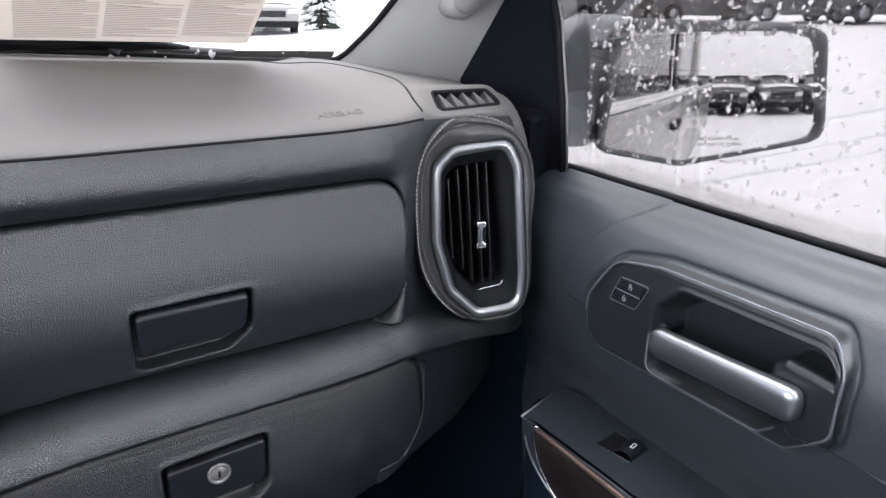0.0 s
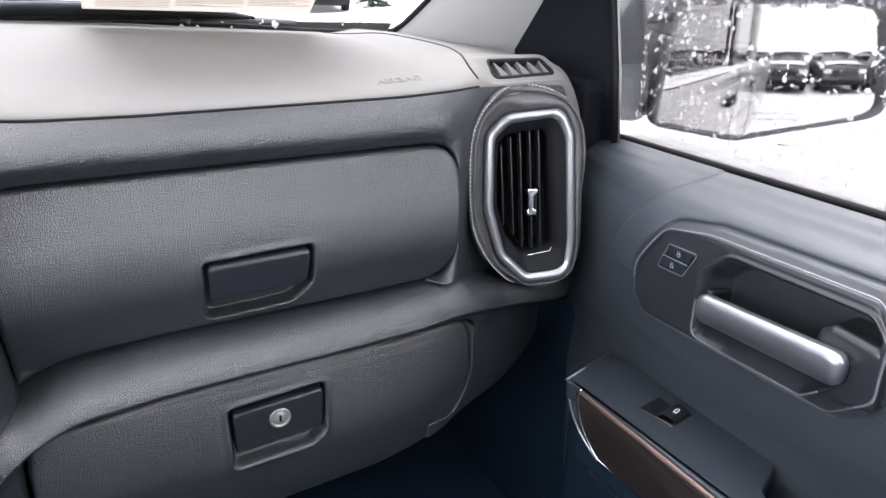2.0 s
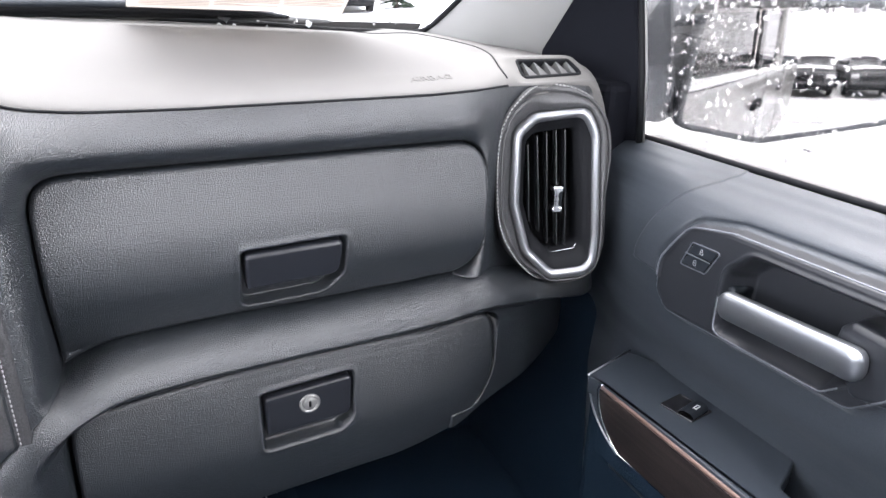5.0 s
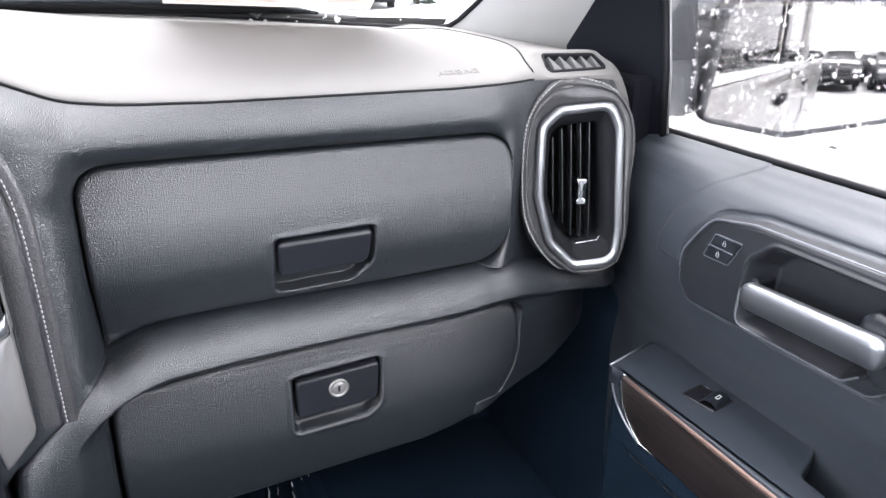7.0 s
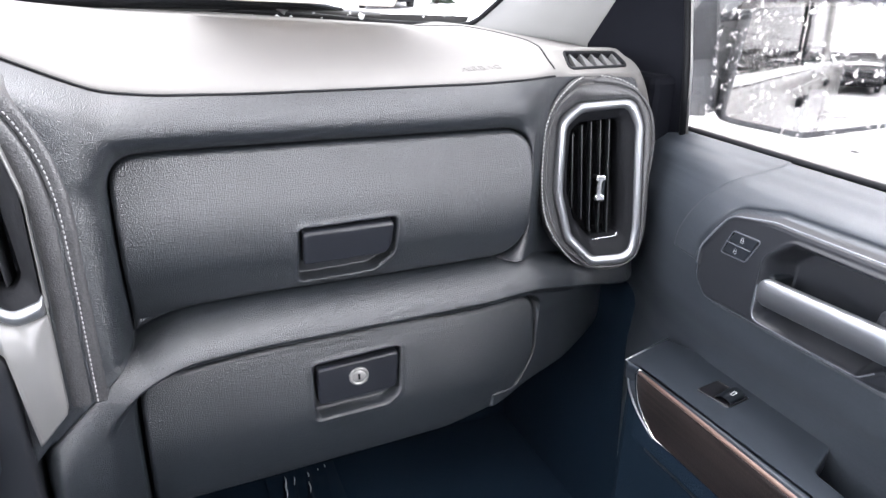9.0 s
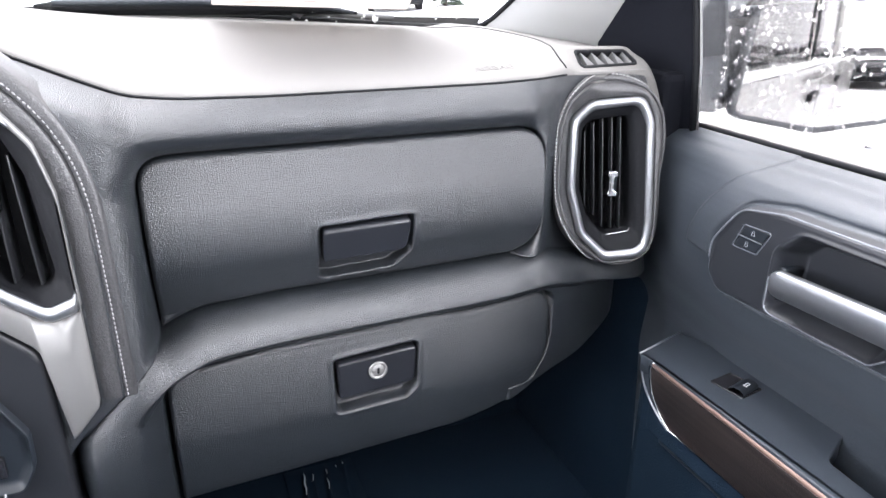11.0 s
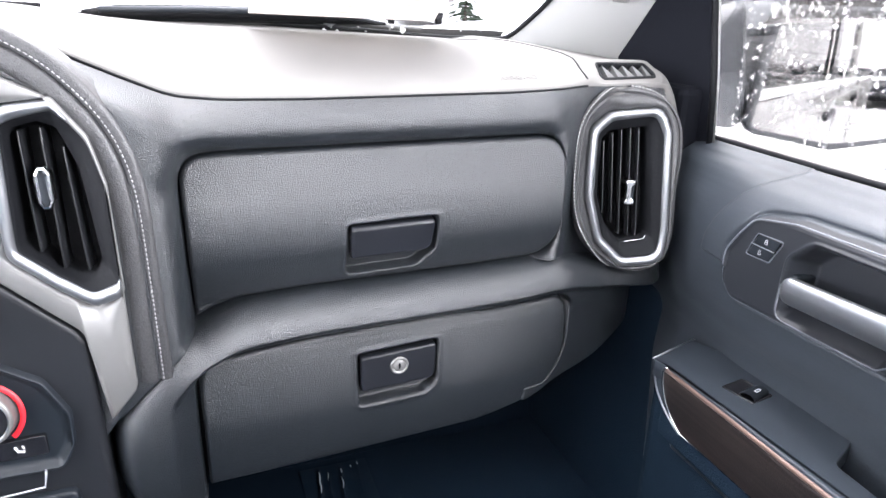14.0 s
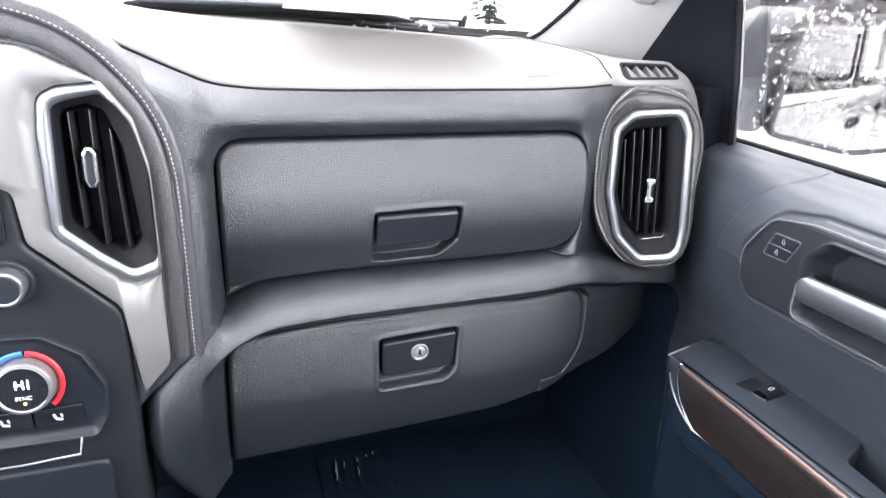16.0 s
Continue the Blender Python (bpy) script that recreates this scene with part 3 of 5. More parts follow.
pocket = rounded([(0.0930, 1.2805, 0.008), (0.1700, 1.2835, 0.016), (0.1885, 1.3020, 0.014), (0.1895, 1.3425, 0.005), (0.0930, 1.3395, 0.005)])
upper_door = part("upper_glove_door", leaf(UPPER, upper_y, 0.020, 0.0055, pocket, 0.019, 0.0012, 300, 170), DASH, dashboard, "closed grained upper glove box door")
flap = rounded([(0.0960, 1.3005, 0.004), (0.1835, 1.3035, 0.012), (0.1865, 1.3395, 0.005), (0.0955, 1.3370, 0.005)])
FLAP = Plane((0.141, 0.5795, 1.3200), (1, 0, 0), (0, -0.20, 1))
part("release_handle", slab(FLAP, flap - np.array((0.141, 1.3200)), -0.012, 0.0020, 0.0036, 5), LATCH, upper_door, "smooth black pull latch")
pocket = rounded([(0.0988, 1.1290, 0.006), (0.1760, 1.1325, 0.012), (0.1890, 1.1440, 0.010), (0.1915, 1.1965, 0.005), (0.0988, 1.1910, 0.005)])
lower_door = part("lower_glove_door", leaf(inset(LOWER, 0.0012), lower_y, 0.016, 0.0050, pocket, 0.017, 0.0012, 300, 160), DASH, dashboard, "closed grained lower glove box door")
flap = rounded([(0.1015, 1.1455, 0.004), (0.187, 1.1500, 0.010), (0.1890, 1.1940, 0.005), (0.1015, 1.1885, 0.005)])
latch = part("release_handle", slab(FACE, flap, -0.585, -0.5700, 0.0030, 4), LATCH, lower_door, "smooth black pull latch with a keyhole")
pl = Plane((0.1445, 0.5702, 1.1735), (1, 0, 0), (0, 0, 1))
a = np.linspace(0, 2 * np.pi, 40, endpoint=False)
circ = np.stack([np.cos(a), np.sin(a)], 1)
part("lock_cylinder", joined([loops(pl, [(circ * 0.0106, -0.002), (circ * 0.0106, 0.0015), (circ * 0.0098, 0.0024), (circ * 0.0082, 0.0024), (circ * 0.0075, 0.0010), (circ * 0.0072, 0.0010),
                                         (circ * 0.0066, 0.0018), (circ * 0.0005, 0.0020)])]), GREYTRIM, lower_door, "round silver keyed lock")
slot = rounded([(-0.0012, -0.0034, 0.0003), (0.0012, -0.0034, 0.0003), (0.0012, 0.0034, 0.0003), (-0.0012, 0.0034, 0.0003)], 2)
part("keyhole", slab(pl, slot, 0.0012, 0.0023, 0.0002, 2), GLOSS, lower_door)


# ---- air vents ----
def air_vent(parent, name, pl, outer, inner, mouth, blades, knob, depth=0.045, ring_mat=SILVER, tilt=0.0, waist=False):
    """A vent: pad round it, bright ring, black bezel, blades and a chrome slider."""
    n, c = 120, (0.0, 0.0)
    o, i_, m = by_angle(outer, n, c), by_angle(inner, n, c), by_angle(mouth, n, c)
    mid = lambda t: o * (1 - t) + i_ * t
    vent = part(name, loops(pl, [(i_, 0.001), (inset(i_, 0.002), -0.0015), (m * 0.5 + i_ * 0.5, -0.006), (m, -0.009), (m * 0.985, -depth), (m * 0.9, -depth - 0.002)], cap_last=True), RUBBER, parent,
                "black louvred air vent")
    full = smooth01(np.linalg.norm(o - i_, axis=1) / 0.006)
    rings = [(o, -0.006 - 0.008 * (1 - full))]
    for t in np.linspace(0, 1, 9):
        rings.append((mid(t), (0.0065 * math.sin(math.pi * (0.12 + 0.76 * t)) - 0.002) * full - 0.012 * (1 - full)))
    rings.append((i_, -0.010))
    ring = loops(pl, rings, cap_last=False)
    if full.min() < 0.3:                                   # the ring stops where it runs out
        bm = bmesh.new()
        bm.from_mesh(ring)
        bm.faces.ensure_lookup_table()
        bmesh.ops.delete(bm, geom=[f for i, f in enumerate(bm.faces) if full[i % n] < 0.3], context="FACES")
        bm.to_mesh(ring)
        bm.free()
    part("ring", ring, ring_mat, vent, "satin silver ring")
    for (a0, b0), (a1, b1) in blades:
        P = []
        for s in np.linspace(0, 1, 9):
            aa, bb = a0 + (a1 - a0) * s, b0 + (b1 - b0) * s
            k = 1.0 if 0.02 < s < 0.98 else 0.6
            P.append([pl(aa - 0.0006, bb, -0.011 - 0.003 * (1 - k)), pl(aa, bb, -0.0100 - 0.003 * (1 - k)), pl(aa + 0.0010, bb, -0.011 - 0.003 * (1 - k)),
                      pl(aa + 0.0016 + tilt * 0.5, bb, -0.024), pl(aa + 0.001 + tilt, bb, -0.038), pl(aa - 0.001 + tilt, bb, -0.038), pl(aa - 0.0008, bb, -0.024), pl(aa - 0.0006, bb, -0.011)])
        part("blade", grid(np.array(P), "blade"), LOUVRE, vent)
    ka, kb, kw, kh = knob
    if waist:
        kn = rounded([(ka - kw, kb - kh, 0.002), (ka + kw, kb - kh, 0.003), (ka + kw, kb - kh * 0.62, 0.003), (ka + kw * 0.3, kb - kh * 0.45, 0.003), (ka + kw * 0.3, kb + kh * 0.45, 0.003),
                      (ka + kw, kb + kh * 0.62, 0.003), (ka + kw, kb + kh, 0.003), (ka - kw, kb + kh, 0.002), (ka - kw, kb + kh * 0.62, 0.003), (ka - kw * 0.5, kb + kh * 0.45, 0.003),
                      (ka - kw * 0.5, kb - kh * 0.45, 0.003), (ka - kw, kb - kh * 0.62, 0.003)], 4)
        part("slider", slab(pl, kn, -0.016, 0.001, 0.0016, 4), CHROME, vent, "small waisted chrome slider")
        part("grip", box(*[Vector(pl(ka + x, kb + y, z)) for x, y, z in ((0.0, -0.008, -0.016), (0.006, 0.008, -0.004))], 0.0), BLACK, vent)
        return vent
    kn = rounded([(ka - kw * 0.45, kb - kh, 0.002), (ka + kw * 0.45, kb - kh, 0.002), (ka + kw, kb - kh * 0.65, 0.002), (ka + kw, kb + kh * 0.65, 0.002), (ka + kw * 0.45, kb + kh, 0.002),
                  (ka - kw * 0.45, kb + kh, 0.002), (ka - kw, kb + kh * 0.65, 0.002), (ka - kw, kb - kh * 0.65, 0.002)], 4)
    slide = part("slider", slab(pl, kn, -0.016, -0.002, 0.0022, 4), CHROME, vent, "small chrome slider")
    part("grip", slab(pl, inset(kn, kw * 0.55), -0.004, -0.0012, 0.0004, 2), BLACK, vent)
    return vent


a25 = radians(20)
VENT = Plane((0.447, 0.602, 1.345), (math.cos(a25), -math.sin(a25), 0), (0, 0.12, 0.993))
ring_i = rounded([(-0.0445, 0.030, 0.02), (-0.0445, 0.066, 0.012), (-0.029, 0.0815, 0.014), (0.022, 0.0885, 0.012), (0.033, 0.066, 0.02), (0.0405, -0.050, 0.02), (0.0385, -0.076, 0.009),
                  (0.030, -0.0825, 0.009), (-0.003, -0.086, 0.010), (-0.0305, -0.060, 0.012), (-0.0445, -0.010, 0.03)])
mouth = rounded([(-0.0395, 0.030, 0.01), (-0.0385, 0.060, 0.006), (-0.030, 0.070, 0.008), (0.018, 0.0765, 0.006), (0.0225, 0.040, 0.02), (0.0310, -0.050, 0.01), (0.0300, -0.0605, 0.004),
                 (-0.006, -0.068, 0.006), (-0.0285, -0.042, 0.008), (-0.0385, -0.010, 0.02)])
blades = [((-0.0350, 0.056), (-0.0300, -0.032)), ((-0.0250, 0.066), (-0.0178, -0.044)), ((-0.0145, 0.070), (-0.0072, -0.058)), ((-0.0038, 0.072), (0.0042, -0.060)), ((0.0063, 0.073), (0.0140, -0.060))]
n = 120
p0, o0 = by_angle(POD, n), by_angle(ring_o, n)
swell = 0.038 * smooth01((-p0[:, 0] - 0.008) / 0.064)      # the pad swells towards the glove box


def pad_ring(t, h):
    q = p0 + (o0 - p0) * t
    k = swell * (1 - t) ** 1.3
    q[:, 0] += 0.28 * k
    return q, h + k


rings = [(p0 * 1.02, -0.075 + 0 * swell), pad_ring(-0.05, -0.022), pad_ring(0, -0.011)]
for t in np.linspace(0, 1, 7)[1:]:
    rings.append(pad_ring(t * 0.24, -0.011 + 0.0085 * math.sin(t * math.pi / 2)))
rings += [pad_ring(0.30, -0.0026), pad_ring(0.33, -0.0052), pad_ring(0.37, -0.0052)]
for t in np.linspace(0, 1, 8):
    rings.append(pad_ring(0.40 + 0.58 * t, -0.0030 + 0.0052 * math.sin(math.pi * (0.06 + 0.86 * t))))
rings += [pad_ring(1.0, -0.004), (o0 * 0.98, -0.012 + 0 * swell)]
part("vent_pad", loops(VENT, rings, cap_last=False), LEATHER, dashboard, "stitched black leather pad round the vent")
air_vent(dashboard, "side_air_vent", VENT, ring_o, ring_i, mouth, blades, (-0.0005, -0.004, 0.0058, 0.0150), tilt=0.004, waist=True)
part("lower_strip", tube([VENT(a, b, -0.0085) for a, b in ((-0.003, -0.0675), (0.010, -0.0655), (0.024, -0.063), (0.0262, -0.058))], 0.0007, 6), CHROME, dashboard)
sq, sh = pad_ring(0.07, -0.0062)
order = [k % n for k in range(24, 88)]                      # from the right shoulder over the top and down the left side
part("stitching", stitches([VENT(*sq[k], sh[k]) for k in order], 0.0044, 0.0031, 0.0010), THREAD, dashboard, "pale grey stitching")

# corner demister grille on top of the dashboard
rim = inset(dem, -0.0035)
grille = part("demister_grille", loops(DEM, [(rim, -0.004), (rim, 0.0003), (inset(dem, -0.0028), 0.0008), (dem, 0.0006), (inset(dem, 0.0006), -0.001), (inset(dem, 0.0008), -0.022), (dem * 0.8, -0.024)]), RUBBER, dashboard,
              "black slotted demister outlet")
for k in range(5):
    a = -0.0375 + 0.0185 * k
    w = 0.0125 if k < 4 else 0.008
    t = a - 0.002
    V0 = [DEM(a, -0.0092, -0.0006), DEM(a + w, -0.0088, -0.0006), DEM(t + 0.0055, 0.0096, -0.0008), DEM(t + 0.004, 0.0096, -0.0008), DEM(a, -0.0092, -0.014), DEM(a + w, -0.0088, -0.014), DEM(t + 0.0055, 0.0096, -0.014), DEM(t + 0.004, 0.0096, -0.014)]
    part("fin", mesh_of("fin", V0, [(0, 1, 2, 3), (1, 0, 4, 5), (2, 1, 5, 6), (3, 2, 6, 7), (0, 3, 7, 4), (4, 7, 6, 5)], False), FIN, grille, "grey wedge fin")

# stitched leather pad that frames the centre
edge = np.array(ARCH)
d = np.r_[0, np.cumsum(np.linalg.norm(np.diff(edge, axis=0), axis=1))]
s = np.linspace(0, d[-1], 90)
ex = np.convolve(np.pad(np.interp(s, d, edge[:, 0]), 3, "edge"), np.ones(7) / 7, "valid")
ez = np.convolve(np.pad(np.interp(s, d, edge[:, 1]), 3, "edge"), np.ones(7) / 7, "valid")
tx, tz = np.gradient(ex), np.gradient(ez)
ln = np.hypot(tx, tz)
nx_, nz_ = -tz / ln, tx / ln                     # away from the centre stack
prof = [(-0.0005, 0.090), (-0.0015, 0.020), (0.0, 0.004), (0.003, 0.0), (0.010, -0.0018), (0.0160, -0.0010), (0.0178, 0.0004), (0.0184, 0.0030), (0.0190, 0.0030), (0.0196, 0.0004), (0.0212, -0.0006), (0.027, -0.0004), (0.0295, 0.0004), (0.0315, 0.0030), (0.034, 0.030)]
Pg = np.array([[(ex[i] + nx_[i] * u, 0.541 + v + 0.10 * max(0, ez[i] + nz_[i] * u - 1.47), ez[i] + nz_[i] * u) for u, v in prof] for i in range(90)])
part("centre_pad", grid(Pg, "centre_pad", flip=True), LEATHER, dashboard, "stitched black leather edging")
part("stitching", stitches([(ex[i] + nx_[i] * 0.0225, 0.5388 + 0.10 * max(0, ez[i] + nz_[i] * 0.0225 - 1.47), ez[i] + nz_[i] * 0.0225) for i in range(20, 90)], 0.0044, 0.0029, 0.0007), THREAD, dashboard, "pale grey stitching")
xs = np.linspace(-0.36, -0.152, 60)
X = np.repeat(xs[:, None], 40, 1)
Z = (seam_z(xs) - 0.055)[:, None] + 0.0535 * np.linspace(0, 1, 40)[None, :] ** 0.8
part("upper_body", grid(np.stack([X, dash_y(X, Z) + 0.09 * smooth01((-0.0005 - sdf(X, Z, trim)) / 0.002), Z], -1), "upper_body"), DASH, dashboard)
# underside of the dashboard
part("underside", box((-0.12, 0.70, 1.10), (0.33, 1.06, 1.14), 0.02), CARPET, dashboard)

# crumpled plastic over the footwell carpet, drawn up against the firewall
P = []
for u in np.linspace(0, 1, 90):
    row = []
    for v in np.linspace(0, 1, 50):
        x, y = 0.085 + 0.13 * u, 0.90 + 0.135 * v
        z = 0.684 + 0.003 * noise.noise((x * 34, y * 22, 5.0))
        for x0, w, h in ((0.116, 0.004, 0.006), (0.134, 0.003, 0.003), (0.158, 0.004, 0.006), (0.192, 0.003, 0.003)):
            z += h * math.exp(-((x - x0 - 0.10 * (y - 0.98)) / w) ** 2) * float(smooth01((y - 0.905) / 0.05) * smooth01((1.035 - y) / 0.04)) * (0.75 + 0.25 * math.sin(50 * y + 30 * x0))
        row.append((x, y, z))
    P.append(row)
cover = thing("floor_cover", (0.15, 0.88, 0.69), "crumpled clear plastic film over the black footwell carpet", "floor cover")
film = part("film", grid(np.array(P), "film"), FILM, cover)
# pale rods along the creases; the film's highlights are put into their colour
for x0, y0, y1, r in ((0.116, 0.955, 1.012, 0.0018), (0.132, 0.985, 1.006, 0.0008), (0.158, 0.955, 0.985, 0.0012), (0.158, 0.995, 1.010, 0.0014), (0.178, 1.008, 1.014, 0.0010), (0.192, 1.012, 1.019, 0.0009)):
    ys = np.linspace(y0, y1, 9)
    part("glint", tube([(x0 + 0.10 * (y - 0.98) + 0.0008 * math.sin(190 * y), y, 0.6915 + 0.0006 * math.sin(240 * y + 9 * x0)) for y in ys], [r * (0.25 + 0.75 * math.sin(math.pi * (k + 0.5) / 9)) for k in range(9)], 7), GLINT, film, "pale strip painted as a glint on the film")

# ---- centre stack ----
stack = thing("centre_stack", (-0.33, 0.56, 0.75), "centre console stack with silver trim, air vent and climate dials", "console")
FC = Plane((0, 0.5345, 0), (1, 0, 0), (0, 0, 1))

CV = Plane((-0.160, 0.533, 1.395), (1, 0, 0), (0, 0.05, 1))
c_o = rounded([(-0.0375, 0.045, 0.02), (-0.034, 0.074, 0.014), (-0.020, 0.082, 0.01), (0.013, 0.0855, 0.003), (0.034, 0.055, 0.01), (0.0425, 0.015, 0.02), (0.0435, -0.083, 0.004), (0.022, -0.0895, 0.010),
               (-0.002, -0.072, 0.02), (-0.0365, -0.040, 0.016)])
c_i = rounded([(-0.0255, 0.050, 0.01), (-0.0245, 0.067, 0.006), (-0.012, 0.0715, 0.008), (0.012, 0.0765, 0.003), (0.0330, 0.055, 0.01), (0.0418, 0.015, 0.02), (0.0428, -0.0690, 0.004), (0.022, -0.0765, 0.008),
               (-0.002, -0.058, 0.01), (-0.0280, -0.034, 0.008)])
c_m = rounded([(-0.0225, 0.050, 0.006), (-0.021, 0.0625, 0.004), (0.000, 0.0680, 0.006), (0.013, 0.0625, 0.006), (0.0245, 0.030, 0.01), (0.0315, -0.050, 0.006), (0.0260, -0.0615, 0.004), (0.012, -0.0645, 0.006),
               (-0.004, -0.055, 0.006), (-0.0245, -0.032, 0.006)])
cbl = [((-0.0150, 0.060), (-0.0135, -0.040)), ((0.0010, 0.062), (0.0015, -0.056)), ((0.0150, 0.046), (0.0195, -0.060))]
FCV = Plane((-0.160, 0.5345, 1.395), (1, 0, 0), (0, 0, 1))
t0, t1 = by_angle(trim - np.array((-0.160, 1.395)), 360), by_angle(inset(c_o, -0.0011), 360)
part("trim_panel", loops(FCV, [(t0, -0.03), (t0, -0.002), (t0 * 0.985, 0.0), (t0 * 0.4 + t1 * 0.6, 0.0), (t1, -0.001), (t1, -0.02)], cap_last=False), GREYTRIM, stack, "satin silver trim panel")
air_vent(stack, "centre_air_vent", CV, c_o, c_i, c_m, cbl, (-0.002, 0.015, 0.0062, 0.0175), tilt=0.002)
# dark panel with the dials
panel = rounded([(-0.60, 1.00, 0.01), (-0.150, 1.00, 0.03), (-0.1500, 1.180, 0.02), (-0.1500, 1.268, 0.012), (-0.158, 1.281, 0.010), (-0.2205, 1.344, 0.012), (-0.2235, 1.40, 0.01), (-0.60, 1.40, 0.01)])
part("dark_panel", slab(FC, panel, -0.06, -0.003, 0.006, 4), PANEL, stack, "dark grey console panel")
screen = rounded([(-0.60, 1.345, 0.01), (-0.2325, 1.345, 0.010), (-0.2300, 1.480, 0.010), (-0.60, 1.480, 0.01)])
scr = part("screen_frame", slab(FC, screen, -0.02, 0.002, 0.002, 3), GLOSS, stack, "glossy black display frame")
disp = rounded([(-0.59, 1.375, 0.002), (-0.2400, 1.375, 0.002), (-0.2380, 1.470, 0.002), (-0.59, 1.470, 0.002)])
part("display", slab(FC, disp, 0.0, 0.0026, 0.0004, 2), DISPLAY, scr, "lit blue display")
climate = rounded([(-0.60, 1.150, 0.01), (-0.186, 1.150, 0.012), (-0.1740, 1.172, 0.018), (-0.1730, 1.205, 0.014), (-0.190, 1.240, 0.016), (-0.222, 1.262, 0.02), (-0.60, 1.268, 0.01)])
FCP = Plane((0, 0.530, 0), (1, 0, 0), (0, 0, 1))
part("climate_panel", loops(FCP, [(climate, -0.02), (climate, 0.0015), (inset(climate, 0.0012), 0.0022), (inset(climate, 0.0024), 0.0012), (inset(climate, 0.004), -0.003), (inset(climate, 0.010), -0.005)]), BLACK, stack,
          "black climate control panel")
KN = Plane((-0.2375, 0.5280, 1.2165), (1, 0, 0), (0, 0.12, 1))


def arc_strip(pl, r0, r1, a0, a1, h, steps=24):
    t = np.radians(np.linspace(a0, a1, steps))
    P = np.array([[pl(r0 * math.cos(x), r0 * math.sin(x), h - 0.0012), pl(r0 * math.cos(x), r0 * math.sin(x), h), pl(r1 * math.cos(x), r1 * math.sin(x), h), pl(r1 * math.cos(x), r1 * math.sin(x), h - 0.0012)] for x in t])
    return grid(P, "strip")


dial = part("temperature_dial", loops(KN, [(circ * 0.0262, -0.006), (circ * 0.0245, 0.010), (circ * 0.0235, 0.0135), (circ * 0.0215, 0.0145), (circ * 0.0200, 0.0125), (circ * 0.001, 0.0120)]), GREYTRIM, stack,
            "grey knurled temperature dial with a lit display")
part("scale_red", arc_strip(KN, 0.0272, 0.0318, -48, 84, 0.003), RED, dial, "red warm scale")
part("scale_blue", arc_strip(KN, 0.0272, 0.0318, 88, 215, 0.003), BLUE, dial, "blue cold scale")
part("dial_face", disc(KN, 0.0205, 0.010, 0.0131, 0.0004), GLOSS, dial, "black dial display")
part("dial_rim", loops(KN, [(circ * 0.0214, 0.011), (circ * 0.0213, 0.0148), (circ * 0.0206, 0.0150), (circ * 0.0203, 0.011)], cap_last=False), SILVER, dial)
part("readout", lettering("HI", 0.0115, Plane(KN(0.0, 0.004, 0.0134), KN.e1, KN.e2), 0.0002, 1.2), DIGIT, dial, "lit white readout")
part("sync_label", lettering("SYNC", 0.0052, Plane(KN(0.0, -0.0085, 0.0134), KN.e1, KN.e2), 0.0002), MARK, dial)
part("led", disc(KN, 0.0012, 0.012, 0.0138, 0.0003, 12, (0.0005, -0.0135)), AMBER, dial, "amber indicator")
for k in range(3):
    x1 = -0.196 - 0.043 * k
    q = rounded([(x1 - 0.0415, 1.1665, 0.002), (x1, 1.1670, 0.002), (x1, 1.1870, 0.003), (x1 - 0.0415, 1.1855, 0.002)])
    bt = part("button", slab(FCP, q, -0.01, 0.0, 0.001, 3), GLOSS, stack, "black seat heating button")
    g = Plane((x1 - 0.021, 0.5292, 1.177), (1, 0, 0), (0, 0, 1))
    seat = [tube([g(-0.004, 0.003, 0), g(-0.002, -0.002, 0), g(0.003, -0.003, 0)], 0.0011, 6), tube([g(0.002, 0.003, 0), g(0.003, 0.0, 0)], 0.0008, 6)]
    part("icon", joined(seat), MARK, bt)
VK = Plane((-0.2370, 0.5300, 1.3130), (1, 0, 0), (0, 0, 1))
part("knob_base", loops(VK, [(circ * 0.0215, -0.003), (circ * 0.0210, 0.0015), (circ * 0.0195, 0.0022), (circ * 0.0165, 0.0005), (circ * 0.001, 0.0)]), PANEL, stack, "dark knob collar")
part("volume_knob", loops(VK, [(circ * 0.0158, -0.002), (circ * 0.0156, 0.012), (circ * 0.0148, 0.0150), (circ * 0.0130, 0.0155), (circ * 0.0118, 0.0140), (circ * 0.001, 0.0138)]), SILVER, stack, "silver rimmed round knob")
part("knob_cap", disc(VK, 0.0118, 0.012, 0.0152, 0.0006), BLACK, stack)
part("chrome_strip", tube([(-0.60, 0.522, 1.1315), (-0.25, 0.522, 1.1345), (-0.203, 0.523, 1.1370), (-0.2015, 0.526, 1.146), (-0.2010, 0.529, 1.152)], 0.0012, 8), SILVER, stack, "thin chrome strip")
tray = rounded([(-0.60, 1.02, 0.01), (-0.180, 1.02, 0.012), (-0.1790, 1.122, 0.010), (-0.60, 1.116, 0.01)])
part("storage_lid", slab(FC, tray, -0.02, 0.006, 0.004, 4), BLACK, stack, "black storage lid")
part("side_panel", box((-0.60, 0.55, 0.68), (-0.160, 1.05, 1.12), 0.02), CARPET, stack)


# ---- passenger door ----
door = thing("passenger_door", (0.56, 0.2, 0.75), "closed dark grey door panel with a silver pull and wood armrest", "car door")
BEZ = rounded([(0.503, 1.262, 0.020), (0.500, 1.300, 0.03), (0.470, 1.3455, 0.024), (0.420, 1.3545, 0.03), (0.258, 1.3570, 0.018), (0.2425, 1.335, 0.03), (0.2415, 1.280, 0.018), (0.275, 1.2500, 0.016), (0.488, 1.2430, 0.016)])
